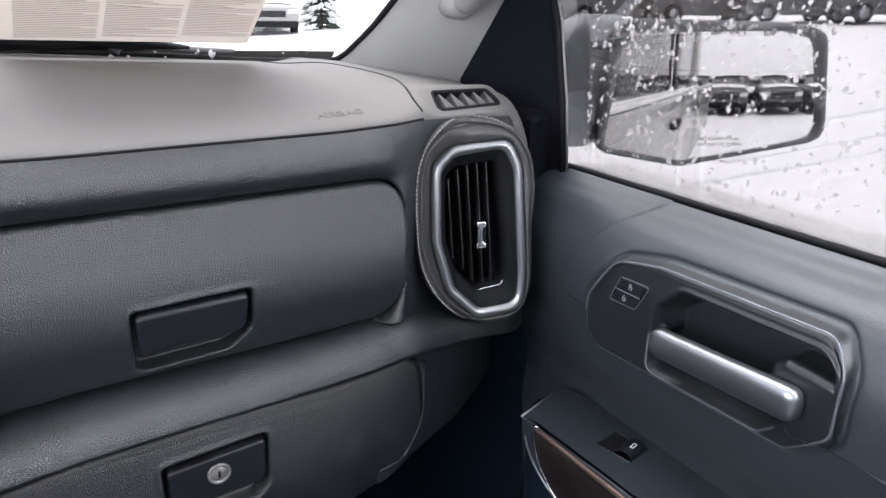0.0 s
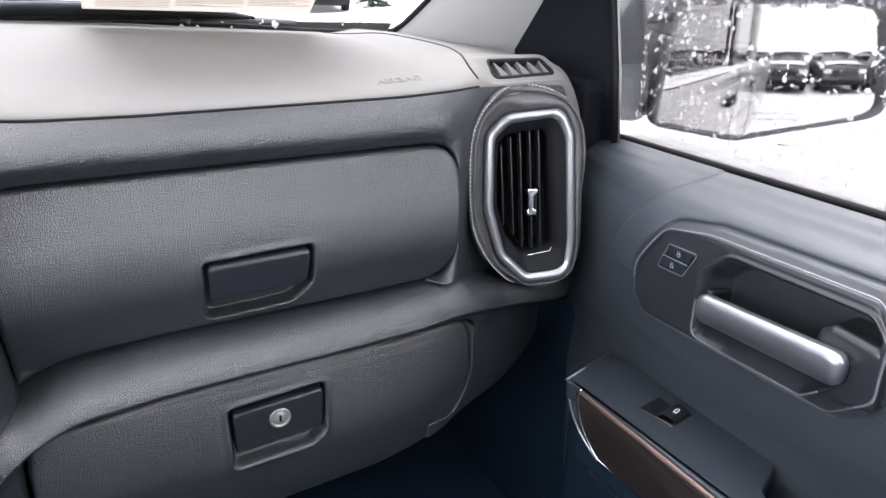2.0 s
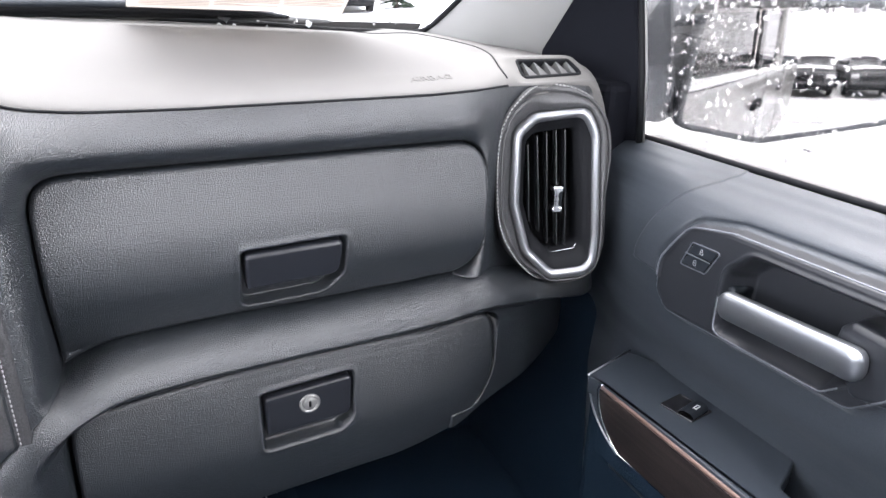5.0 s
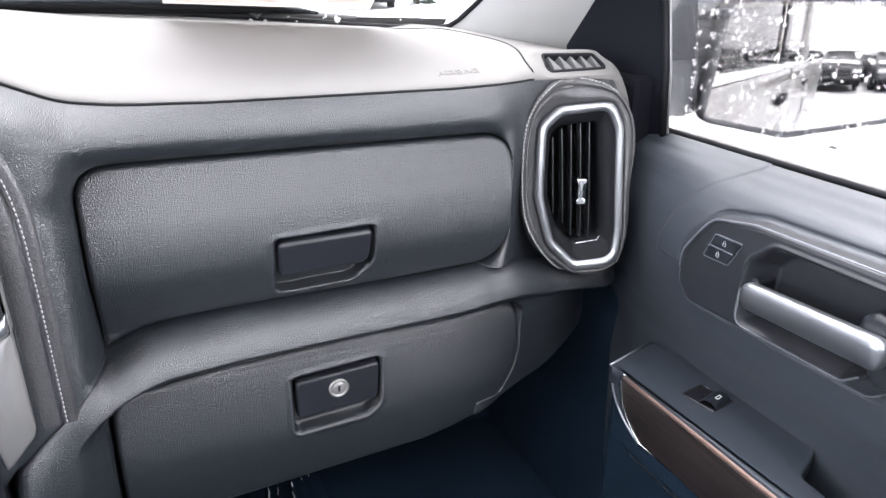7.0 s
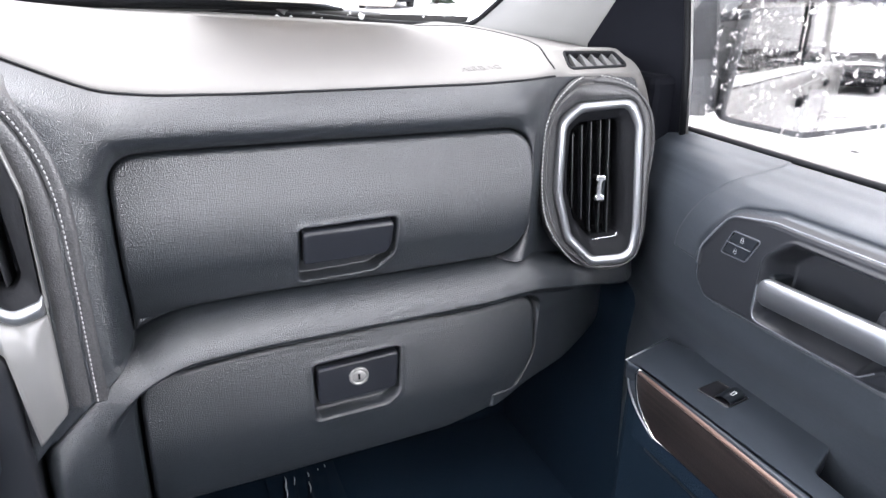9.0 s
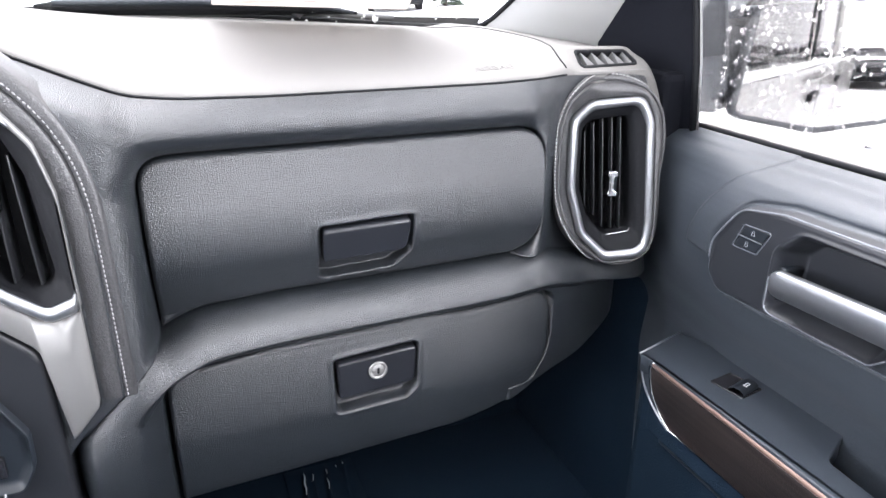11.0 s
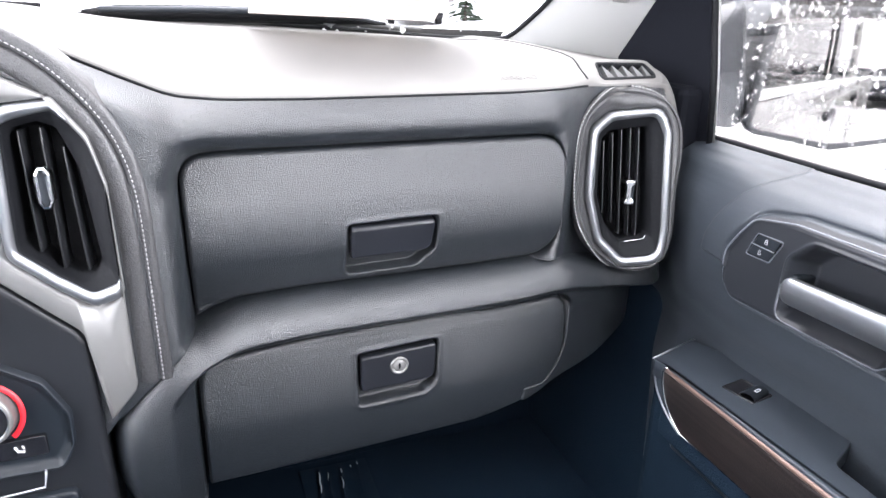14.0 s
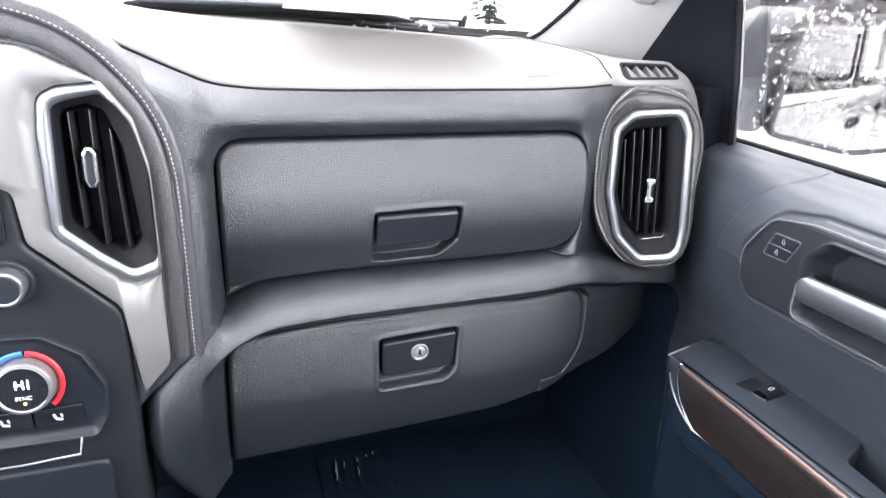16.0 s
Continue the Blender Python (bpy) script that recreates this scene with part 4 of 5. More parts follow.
CUP = rounded([(0.416, 1.2535, 0.010), (0.4155, 1.318, 0.02), (0.392, 1.3415, 0.02), (0.262, 1.3430, 0.016), (0.2500, 1.330, 0.014), (0.250, 1.300, 0.01), (0.300, 1.2560, 0.012)])


def door_x(y, z):
    """How far out the door's inner skin lies."""
    x = table(z, (0.6, 0.570), (1.05, 0.560), (1.13, 0.562), (1.17, 0.552), (1.23, 0.5245), (1.27, 0.516), (1.31, 0.513), (1.335, 0.5165), (1.355, 0.527), (1.37, 0.541), (1.38, 0.556), (1.386, 0.575), (1.392, 0.604))
    fwd = smooth01((y - 0.48) / 0.19)
    x = x + fwd * 0.022 * smooth01((1.395 - z) / 0.05) + 0.02 * smooth01((y - 0.62) / 0.1)
    # bolster seam ahead of the pull
    sy = table(z, (1.25, 0.545), (1.287, 0.553), (1.332, 0.530), (1.369, 0.505), (1.39, 0.47))
    low = 1.268 + 0.012 * smooth01((y - 0.24) / 0.3)
    x = x + 0.0042 * np.maximum(smooth01((y - sy) / 0.0035), smooth01((low - z) / 0.0035)) * smooth01((z - 1.19) / 0.05)
    e = sdf(y, z, BEZ)
    flat = np.maximum(0.5135, 0.5135 + 0 * y)
    s = smooth01((0.002 - e) / 0.008)
    x = x * (1 - s) + (flat + 0.10 * np.maximum(0, z - 1.325)) * s
    x = x + 0.005 * np.exp(-((e - 0.0040) / 0.0026) ** 2) - 0.0040 * np.exp(-((e + 0.0018) / 0.0018) ** 2)
    c = sdf(y, z, CUP)
    x = x + 0.032 * smooth01((0.001 - c) / 0.014) - 0.0024 * np.exp(-((c - 0.0025) / 0.0018) ** 2)
    return x


ys = np.r_[np.linspace(-0.30, 0.19, 40), np.linspace(0.194, 0.58, 220), np.linspace(0.583, 0.73, 40)]
zs = np.r_[np.linspace(0.70, 1.10, 20), np.linspace(1.11, 1.392, 190)]
Yd, Zd = np.meshgrid(ys, zs, indexing="ij")
skin = np.stack([door_x(Yd, Zd), Yd, Zd], -1)


def keep_faces(me, test):
    """Drops the faces whose middle fails the test on (y, z)."""
    bm = bmesh.new()
    bm.from_mesh(me)
    mid_ = np.array([f.calc_center_median() for f in bm.faces])
    ok = test(mid_[:, 1], mid_[:, 2])
    bm.faces.ensure_lookup_table()
    bmesh.ops.delete(bm, geom=[bm.faces[i] for i in np.nonzero(~ok)[0]], context="FACES")
    bm.to_mesh(me)
    bm.free()
    return me


part("door_panel", keep_faces(grid(skin, "door_panel"), lambda y, z: sdf(y, z, BEZ) > -0.003), DOORSKIN, door, "soft dark grey door skin")
Yb, Zb = np.meshgrid(np.linspace(0.236, 0.508, 260), np.linspace(1.232, 1.368, 150), indexing="ij")
bezel = np.stack([door_x(Yb, Zb) - 0.0005, Yb, Zb], -1)
part("pull_bezel", keep_faces(grid(bezel, "pull_bezel"), lambda y, z: sdf(y, z, BEZ) < 0.0012), BEZEL, door, "smooth black bezel round the pull")
DF = Plane((0.5135, 0, 0), (0, -1, 0), (0, 0, 1))          # a = -y, b = z, heights point into the cabin


def dpoly(pts):
    q = np.array(pts, float)
    q[:, 0] *= -1
    return q


# crisp edges of the bezel and of the pull's recess, highlights painted as pale rods
EDGE = material("pale_edge_line", (0.15, 0.16, 0.18), 0.28, metal=0.4, stain=0.1)
for outline, off, r in ((BEZ, 0.0014, 0.0012), (CUP, -0.0022, 0.0009)):
    line_ = resample(inset(outline, off), 160)
    if outline is CUP:
        low = [(y, z) for y, z in line_ if z < 1.292 - 0.10 * (0.42 - y) and y > 0.285]
        line_ = sorted(low, reverse=True)
    part("bezel_highlight", tube([(float(door_x(np.array(y), np.array(z))) - 0.0002, y, z) for y, z in line_], r, 6, outline is BEZ), EDGE, door, "thin pale line painted as the bezel's edge highlight")

# padded seam behind the bezel
yz = np.linspace(0.238, -0.12, 30)
part("piping", tube([(float(door_x(np.array(y), np.array(1.266))) - 0.0008, y, 1.266 + 0.004 * math.exp(-((y - 0.238) / 0.02) ** 2)) for y in yz], 0.0021, 8), ARM, door, "piped seam below the bolster")
# silver pull
N = 48
P = []
for k in range(N):
    t = 0.5 - 0.5 * math.cos(math.pi * k / (N - 1))
    y, z = 0.406 - 0.142 * t, 1.2935 + 0.006 * t
    x = 0.5020 + 0.0015 * t
    hgt = 0.0142 + 0.001 * t
    e = min(1.0, min(t, 1 - t) / 0.085)
    cap = 0.02 + 0.98 * (1 - (1 - e) ** 2.6) ** 0.5
    row = []
    for a in np.linspace(0, 2 * np.pi, 40, endpoint=False):
        ca, sa = math.cos(a), math.sin(a)
        row.append((x - 0.010 * np.sign(ca) * abs(ca) ** 0.75 * cap, y, z + hgt * np.sign(sa) * abs(sa) ** 0.75 * cap - 0.004 * (1 - ca) * 0.5))
    row.append(row[0])
    P.append(row)
part("pull_handle", grid(np.array(P), "pull_handle", flip=True), material("brushed_silver_pull", (0.33, 0.345, 0.37), 0.33, metal=0.95, stain=0.08), door, "satin silver pull handle")
cup = rounded([(0.300, 1.298, 0.006), (0.2965, 1.318, 0.006), (0.287, 1.3255, 0.006), (0.2450, 1.3225, 0.010), (0.2400, 1.300, 0.01), (0.2420, 1.270, 0.010), (0.275, 1.262, 0.01)])
part("pull_mount", slab(DF, dpoly(cup), -0.045, 0.003, 0.006, 4), BEZEL, door, "moulded black pull mount")
mount = rounded([(0.408, 1.262, 0.006), (0.417, 1.268, 0.006), (0.417, 1.302, 0.01), (0.404, 1.302, 0.006)])
part("pull_root", slab(DF, dpoly(mount), -0.045, -0.004, 0.004, 3), BLACK, door)
# lock buttons
lk = rounded([(0.4725, 1.3035, 0.002), (0.4605, 1.3310, 0.003), (0.4245, 1.3325, 0.003), (0.4390, 1.3045, 0.003)])
sw = part("lock_switch", slab(DF, dpoly(lk), -0.006, 0.0005, 0.001, 3), GLOSS, door, "black lock and unlock buttons")
part("rim", tube([DF(-y, z, 0.0012) for y, z in resample(lk, 60)], 0.0006, 6, True), EDGE, sw, "thin satin rim")
part("rim", tube([DF(-0.4665, 1.3180, 0.0022), DF(-0.4345, 1.3180, 0.0022)], 0.0006, 6), EDGE, sw, "thin satin rim")
for z0, z1, s0, s1 in ((1.3055, 1.3170, 0.4700, 0.4400), (1.3190, 1.3310, 0.4640, 0.4335)):
    dy = -0.0065
    q = rounded([(s0, z0, 0.0012), (s0 + dy, z1, 0.0012), (s1 + dy * 0.9, z1, 0.0012), (s1, z0, 0.0012)])
    part("button", slab(DF, dpoly(q), 0.0, 0.0022, 0.001, 3), BLACK, sw)
    cy, cz = (s0 + s1 + dy) / 2 + 0.001, (z0 + z1) / 2
    ic = Plane((0.5112, cy, cz), (0, -1, 0), (0, 0, 1))
    body = rounded([(-0.0020, -0.0024, 0.0005), (0.0020, -0.0024, 0.0005), (0.0020, 0.0006, 0.0005), (-0.0020, 0.0006, 0.0005)], 3)
    bow = [(-0.0014, 0.0006), (-0.0014, 0.0022), (0, 0.0032), (0.0014, 0.0022), (0.0014, 0.0012)]
    part("icon", joined([loops(ic, [(body, 0.0), (body, 0.0003), (inset(body, 0.0004), 0.0003), (inset(body, 0.0004), 0.0)], cap_last=False), tube([ic(a, b, 0.0001) for a, b in bow], 0.00022, 5)]), ICON, sw)

# armrest with the window switch
armrest = part("armrest", box((0.4860, -0.30, 1.030), (0.590, 0.5350, 1.088), 0.004), CARPET, door, "dark armrest base")
tip = rounded([(0.4690, 0.541, 0.003), (0.549, 0.566, 0.003), (0.588, 0.470, 0.03), (0.580, 0.368, 0.02), (0.560, 0.333, 0.02), (0.514, 0.312, 0.012), (0.508, 0.22, 0.02), (0.506, -0.30, 0.003), (0.4775, -0.30, 0.003), (0.4745, 0.520, 0.01)])
ARMP = Plane((0, 0, 0), (1, 0, 0), (0, 1, 0))
part("armrest_top", slab(ARMP, tip, 1.118, 1.1405, 0.002, 3), ARM, door, "smooth dark armrest top")
rim_ = [(0.553, 0.5665, 1.1405), (0.4690, 0.5425, 1.1400)] + [(0.4712 + 0.009 * u ** 2, 0.5415 - 0.010 * u - 0.043 * u ** 3.0, 1.1390 - 0.079 * u) for u in np.linspace(0, 1, 12)]
part("edge_strip", tube(rim_, 0.0013, 6), SILVER, door, "satin edge strip")
swp = Plane((0.5262, 0.4437, 1.1405), (0.968, 0.25, 0), (-0.25, 0.968, 0))
o = rounded([(-0.0175, -0.0175, 0.002), (0.0155, -0.0205, 0.002), (0.0175, 0.0175, 0.002), (-0.0155, 0.0205, 0.002)])
swm = part("window_switch", loops(swp, [(o * 1.08, -0.001), (o * 1.08, 0.0012), (o, 0.0016), (o * 0.97, 0.0012), (o * 0.95, 0.0009)]), GLOSS, door, "black window switch")
P = np.array([[swp(a, b, 0.001 + h) for a in (-0.0158, -0.0150, 0.0, 0.0140, 0.0148)] for b, h in ((-0.0182, 0.0), (-0.0178, 0.0035), (-0.013, 0.0058), (-0.006, 0.0060), (0.000, 0.0025), (0.0005, 0.0))])
part("rocker", grid(P, "rocker"), BLACK, swm, "grey window rocker")
ic = Plane(swp(0.001, -0.0115, 0.0068), swp.e1, swp.e2)
q = rounded([(-0.0045, -0.002, 0.0008), (0.0045, -0.002, 0.0008), (0.0045, 0.002, 0.0008), (-0.0045, 0.002, 0.0008)], 3)
part("icon", loops(ic, [(q, 0), (q, 0.0005), (inset(q, 0.0009), 0.0005), (inset(q, 0.0009), 0)], cap_last=False), MARK, swm)

# wood trim with a chrome edge
ywood = np.linspace(-0.30, 0.5225, 60)
P = []
for y in ywood:
    row = []
    for u in np.linspace(0, 1, 16):
        z = 1.1365 - 0.075 * u
        lim = 0.5225 - 0.006 * u - 0.030 * u ** 3.0
        yy = min(y, lim)
        x = 0.4770 + 0.004 * (1 - quarter(1 - min(1, u / 0.10))) * -1 + 0.008 * u ** 2
        row.append((x, yy, z))
    P.append(row)
part("wood_trim", grid(np.array(P), "wood_trim"), WOOD, door, "dark brown wood trim strip")
# paler copper-brown rod: the highlight on the wood's top edge, put into colour
part("wood_edge_highlight", tube([(0.4752, y, 1.1338) for y in np.linspace(-0.30, 0.534, 20)], 0.0030, 10), material("copper_highlight_brown", (0.16, 0.105, 0.088), 0.28, metal=0.3, stain=0.1), door, "brown rod painted as the wood edge's copper highlight")
ch = [(0.4760, 0.5190, 1.1385), (0.4735, 0.5225, 1.1365)]
for u in np.linspace(0, 1, 14)[1:]:
    ch.append((0.4718 + 0.010 * u ** 2, 0.5240 - 0.006 * u - 0.030 * u ** 3.0, 1.1365 - 0.0765 * u))
ch += [(0.4835, y, 1.0600) for y in np.linspace(0.45, -0.30, 8)]
part("chrome_strip", tube(ch, 0.0016, 8), CHROME, door, "thin bright chrome strip")
P = np.array([[(0.4722 + 0.009 * u ** 2, 0.5235 - 0.006 * u - 0.030 * u ** 3.0 + (0.0180 - 0.004 * u - 0.013 * u ** 3.0) * v, 1.1385 - 0.0785 * u) for v in np.linspace(0, 1, 5)] for u in np.linspace(0, 1, 16)])
part("end_fascia", grid(P, "end_fascia", flip=True), ARM, door, "dark satin end of the armrest")
part("groove", tube([(0.4768, y, 1.1205) for y in np.linspace(-0.30, 0.515, 20)], 0.0009, 6), RUBBER, door)
part("stitching", stitches([(0.4772, y, 1.1135) for y in np.linspace(0.510, -0.10, 20)], 0.0040, 0.0026, 0.0008), BARK, door, "dark brown stitching along the wood")
part("arm_shell", box((0.4900, -0.30, 1.020), (0.5060, 0.515, 1.120), 0.006), BLACK, door)
part("arm_front", box((0.4900, 0.36, 1.080), (0.575, 0.5300, 1.122), 0.006), BLACK, door)
part("lower_panel", box((0.535, -0.30, 0.70), (0.60, 0.62, 1.10), 0.02), CARPET, door)
part("bottle_shell", box((0.50, 0.10, 0.72), (0.56, 0.44, 0.93), 0.02), CARPET, door)

# sill, seals and the frame round the glass
part("sill_seal", tube([(0.597, y, 1.3935) for y in np.linspace(0.645, -0.6, 12)], 0.0035, 8), RUBBER, door)
part("outer_sill", box((0.6165, -1.0, 1.376), (0.640, 0.655, 1.392), 0.004), SNOW, door, "weather strip under a line of snow")
wf = [(0.5905, 0.640, 1.385), (0.5915, 0.652, 1.470), (0.592, 0.672, 1.560), (0.585, 0.705, 1.66), (0.57, 0.60, 1.80)]
part("front_seal", tube(wf, 0.0055, 8), RUBBER, door)
part("seal_lip", tube([(x - 0.001, y - 0.0075, z) for x, y, z in wf[:4]], 0.0016, 6), GREYTRIM, door)
# inner frame between the pillar and the glass
L0 = [(0.545, 0.800, 1.44), (0.540, 0.795, 1.482), (0.5405, 0.752, 1.530), (0.5410, 0.708, 1.580), (0.54, 0.65, 1.64), (0.53, 0.52, 1.76)]
R0 = [(0.590, 0.640, 1.36), (0.590, 0.645, 1.42), (0.5915, 0.656, 1.495), (0.592, 0.677, 1.575), (0.588, 0.66, 1.66), (0.57, 0.55, 1.78)]
P = np.array([[tuple(Vector(l).lerp(Vector(r), u) + Vector((0.012 * math.sin(math.pi * u), -0.010 * math.sin(math.pi * u), 0))) for u in np.linspace(0, 1, 8)] for l, r in zip(L0, R0)])
part("frame_trim", grid(P, "frame_trim"), FRAMECLOTH, door, "black door frame trim")
part("frame_foot", box((0.556, 0.665, 1.28), (0.604, 0.83, 1.455), 0.01), FRAMECLOTH, door, "black foot of the door frame")
glass = part("window_glass", box((0.6110, -0.62, 1.37), (0.6150, 0.70, 1.95), 0.0), SIDEGLASS, door, "side window glass, darkened to dim the view outside")
glass.visible_shadow = False

# ---- cab ----
solid("floor", box((-1.25, -1.7, 0.60), (0.62, 1.25, 0.68), 0.0), CARPET, "black carpeted cab floor", "floor", "structure")
solid("ceiling", box((-1.22, -1.65, 1.98), (0.58, 0.29, 2.03), 0.01), HEADLINER, "pale grey fabric headliner", "ceiling", "structure")
solid("wall_firewall", box((-1.25, 1.06, 0.62), (0.60, 1.12, 1.46), 0.0), CARPET, "black firewall carpet", "wall", "structure")
solid("wall_kick", box((0.600, 0.640, 0.60), (0.64, 1.12, 1.385), 0.01), CARPET, "dark kick panel beside the footwell", "wall", "structure")
# unseen block in the console's place, added against low driver-side light
solid("wall_footwell_block", box((-0.52, -0.9, 0.66), (-0.17, 0.52, 0.98), 0.03), CARPET, "unseen dark block that keeps light out of the footwell", "wall", "structure")
# unseen seat blocks, added to cut rear light and bounce some onto the dash
solid("wall_seat_block", box((-1.15, -0.62, 0.66), (0.46, -0.42, 1.42), 0.06), SEATBOUNCE, "unseen grey block for the seat row that shapes the light", "wall", "structure")
solid("floor_seat_bounce", box((-0.12, -0.42, 0.66), (0.47, 0.06, 1.00), 0.05), SEATBOUNCE, "unseen grey seat base that bounces light onto the dash", "floor", "structure")
solid("wall_back", box((-1.22, -1.72, 0.62), (0.58, -1.66, 1.42), 0.0), CARPET, "dark rear cab wall", "wall", "structure")
# unseen panels added round the rear opening to cut the light from behind
for x0, x1, z0, z1 in ((-1.22, -0.78, 1.42, 1.98), (0.12, 0.58, 1.42, 1.98), (-0.78, 0.12, 1.42, 1.52), (-0.78, 0.12, 1.84, 1.98)):
    solid("wall_back", box((x0, -1.72, z0), (x1, -1.66, z1), 0.0), DOORSKIN, "unseen dark panel that narrows the rear opening", "wall", "structure")
solid("wall_driver_side", box((-1.28, -1.7, 0.62), (-1.22, 0.95, 1.38), 0.0), DOORSKIN, "dark driver side door panels", "wall", "structure")
for x in (-1.25, 0.60):
    for y0, y1 in ((-0.72, -0.60), (-1.72, -1.60)):
        solid("wall_pillar", box((x - 0.03, y0, 1.36), (x + 0.03, y1, 2.00), 0.01), HEADLINER, "grey cab pillar trim", "pillar", "structure")
solid("wall_rear_door", box((0.56, -1.7, 0.62), (0.62, -0.30, 1.39), 0.01), DOORSKIN, "dark rear door panel", "wall", "structure")
# windshield and pillars
sl = radians(38)


def ws(a, b, c=0.0):
    return (a, 0.962 - math.cos(sl) * b + math.sin(sl) * c, 1.494 + math.sin(sl) * b + math.cos(sl) * c)


P = np.array([[ws(-1.14 + 1.66 * u, -0.02 + 0.87 * v, 0.004 - 0.0 * u) for v in np.linspace(0, 1, 3)] for u in np.linspace(0, 1, 3)])
shield = solid("windshield", grid(P, "windshield"), GLASS, "raked windshield glass, darkened to dim the daylight outside", "window", "structure")
shield.visible_shadow = False
edge = [(0.30, 0.974, 1.4975), (0.36, 0.972, 1.4945), (0.42, 0.968, 1.4925), (0.440, 0.963, 1.4955), (0.450, 0.952, 1.504), (0.4600, 0.925, 1.524), (0.468, 0.900, 1.543), (0.4770, 0.857, 1.577), (0.487, 0.80, 1.622), (0.50, 0.70, 1.70),
        (0.515, 0.50, 1.855), (0.53, 0.30, 2.01)]
solid("windshield_seal", tube([(-1.1, 0.976, 1.526), (-0.30, 0.976, 1.526), (-0.14, 0.976, 1.522), (0.05, 0.976, 1.514), (0.21, 0.976, 1.505)] + edge, 0.0040, 8), RUBBER, "black rubber windshield seal", "seal", "structure")
Lp = [(0.432, 0.975, 1.478), (0.452, 0.950, 1.506), (0.4625, 0.922, 1.527), (0.4715, 0.895, 1.548), (0.480, 0.857, 1.578), (0.490, 0.80, 1.624), (0.503, 0.70, 1.702), (0.530, 0.31, 2.005)]
Rp = [(0.562, 0.83, 1.440), (0.5480, 0.805, 1.474), (0.5445, 0.785, 1.497), (0.5425, 0.760, 1.522), (0.5425, 0.728, 1.560), (0.5425, 0.690, 1.600), (0.542, 0.60, 1.685), (0.55, 0.22, 2.0)]
P = np.array([[tuple(Vector(l).lerp(Vector(r), u) + Vector((-0.012, -0.016, 0.004)) * math.sin(math.pi * u) ** 0.8) for u in np.linspace(0, 1, 14)] for l, r in zip(Lp, Rp)])
dense = np.array([[[np.interp(t, np.arange(8), P[:, j, k]) for k in range(3)] for j in range(14)] for t in np.linspace(0, 7, 40)])
trim_p = solid("a_pillar_trim", grid(dense, "a_pillar_trim", flip=True), PILLAR, "moulded grey windshield pillar trim", "pillar", "structure")
mirrored = dense.copy()
mirrored[..., 0] = -0.67 - mirrored[..., 0]
solid("a_pillar_trim", grid(mirrored, "a_pillar_trim"), PILLAR, "moulded grey windshield pillar trim", "pillar", "structure")
# grab handle on the pillar
gh = thing("grab_handle", (0.515, 0.80, 1.575), "grey plastic grab handle on the windshield pillar", "handle")
part("grip", tube([(0.508, 0.752, 1.572), (0.502, 0.722, 1.578), (0.503, 0.690, 1.602), (0.510, 0.600, 1.68), (0.515, 0.520, 1.75), (0.520, 0.52, 1.77)], [0.012, 0.015, 0.013, 0.012, 0.012, 0.010], 12), PILLAR, gh)
part("foot", tube([(0.515, 0.790, 1.572), (0.508, 0.752, 1.572), (0.503, 0.735, 1.574)], [0.016, 0.017, 0.013], 12), PILLAR, gh)

# ---- side mirror ----
mirror = thing("side_mirror", (0.72, 0.80, 1.36), "snow-flecked black door mirror with a chamfered glass", "door mirror")
b27 = radians(27)
MP = Plane((0.80, 0.777, 1.375), (math.cos(b27), -math.sin(b27), 0), (0, 0, 1))
mg = rounded([(-0.008, -0.006, 0.012), (0.0080, 0.164, 0.018), (0.245, 0.1695, 0.05), (0.304, 0.162, 0.02), (0.334, 0.013, 0.022), (0.115, -0.0235, 0.06)])
mh = rounded([(-0.020, -0.010, 0.02), (-0.006, 0.183, 0.03), (0.245, 0.1815, 0.05), (0.314, 0.172, 0.03), (0.344, 0.009, 0.03), (0.115, -0.0335, 0.06)])
n = 96
cc = (0.15, 0.075)
H, G = by_angle(mh, n, cc), by_angle(mg, n, cc)
ctr = np.array(cc)
shrink = lambda k: ctr + (H - ctr) * np.array([k, k])
part("housing", loops(MP, [(shrink(0.25), -0.135), (shrink(0.62), -0.120), (shrink(0.86), -0.085), (shrink(0.97), -0.040), (H, -0.004), (shrink(0.995), 0.004), (H * 0.5 + G * 0.5, 0.006), (G, 0.003), (G * 0.99 + ctr * 0.01, -0.026)],
                      cap_first=True, cap_last=False), SHELL, mirror, "textured black mirror shell")
b30 = radians(27.8)
MG = Plane(MP(0.15, 0.075, 0.001), (math.cos(b30), -math.sin(b30), 0), (0.0126, 0.025, 1))
part("mirror_glass", loops(MG, [((G - ctr) * k, 0.003 - np.sum(((G - ctr) * k) ** 2, axis=1) / 2.8) for k in np.linspace(1.0, 0.01, 40)]), MIRROR, mirror, "convex silvered mirror glass")
part("warning_text", joined([lettering("OBJECTS IN MIRROR ARE", 0.0062, Plane(MG(0.020, -0.0645, 0.0026), MG.e1, MG.e2), 0.0001), lettering("CLOSER THAN THEY APPEAR", 0.0062, Plane(MG(0.020, -0.0730, 0.0022), MG.e1, MG.e2), 0.0001)]),
     MARK, mirror, "pale etched mirror warning")
foot = [(0.630, 0.74, 1.400), (0.69, 0.80, 1.405), (0.74, 0.83, 1.41), (0.80, 0.84, 1.42)]
P = []
for (x, y, z), hgt, dep in zip(foot, (0.020, 0.026, 0.040, 0.06), (0.05, 0.05, 0.05, 0.045)):
    P.append([(x, y + dep * math.cos(a), z + hgt * math.sin(a)) for a in np.linspace(0, 2 * np.pi, 20)])
part("arm", grid(np.array(P), "arm", flip=True), SHELL, mirror, "black mirror arm")
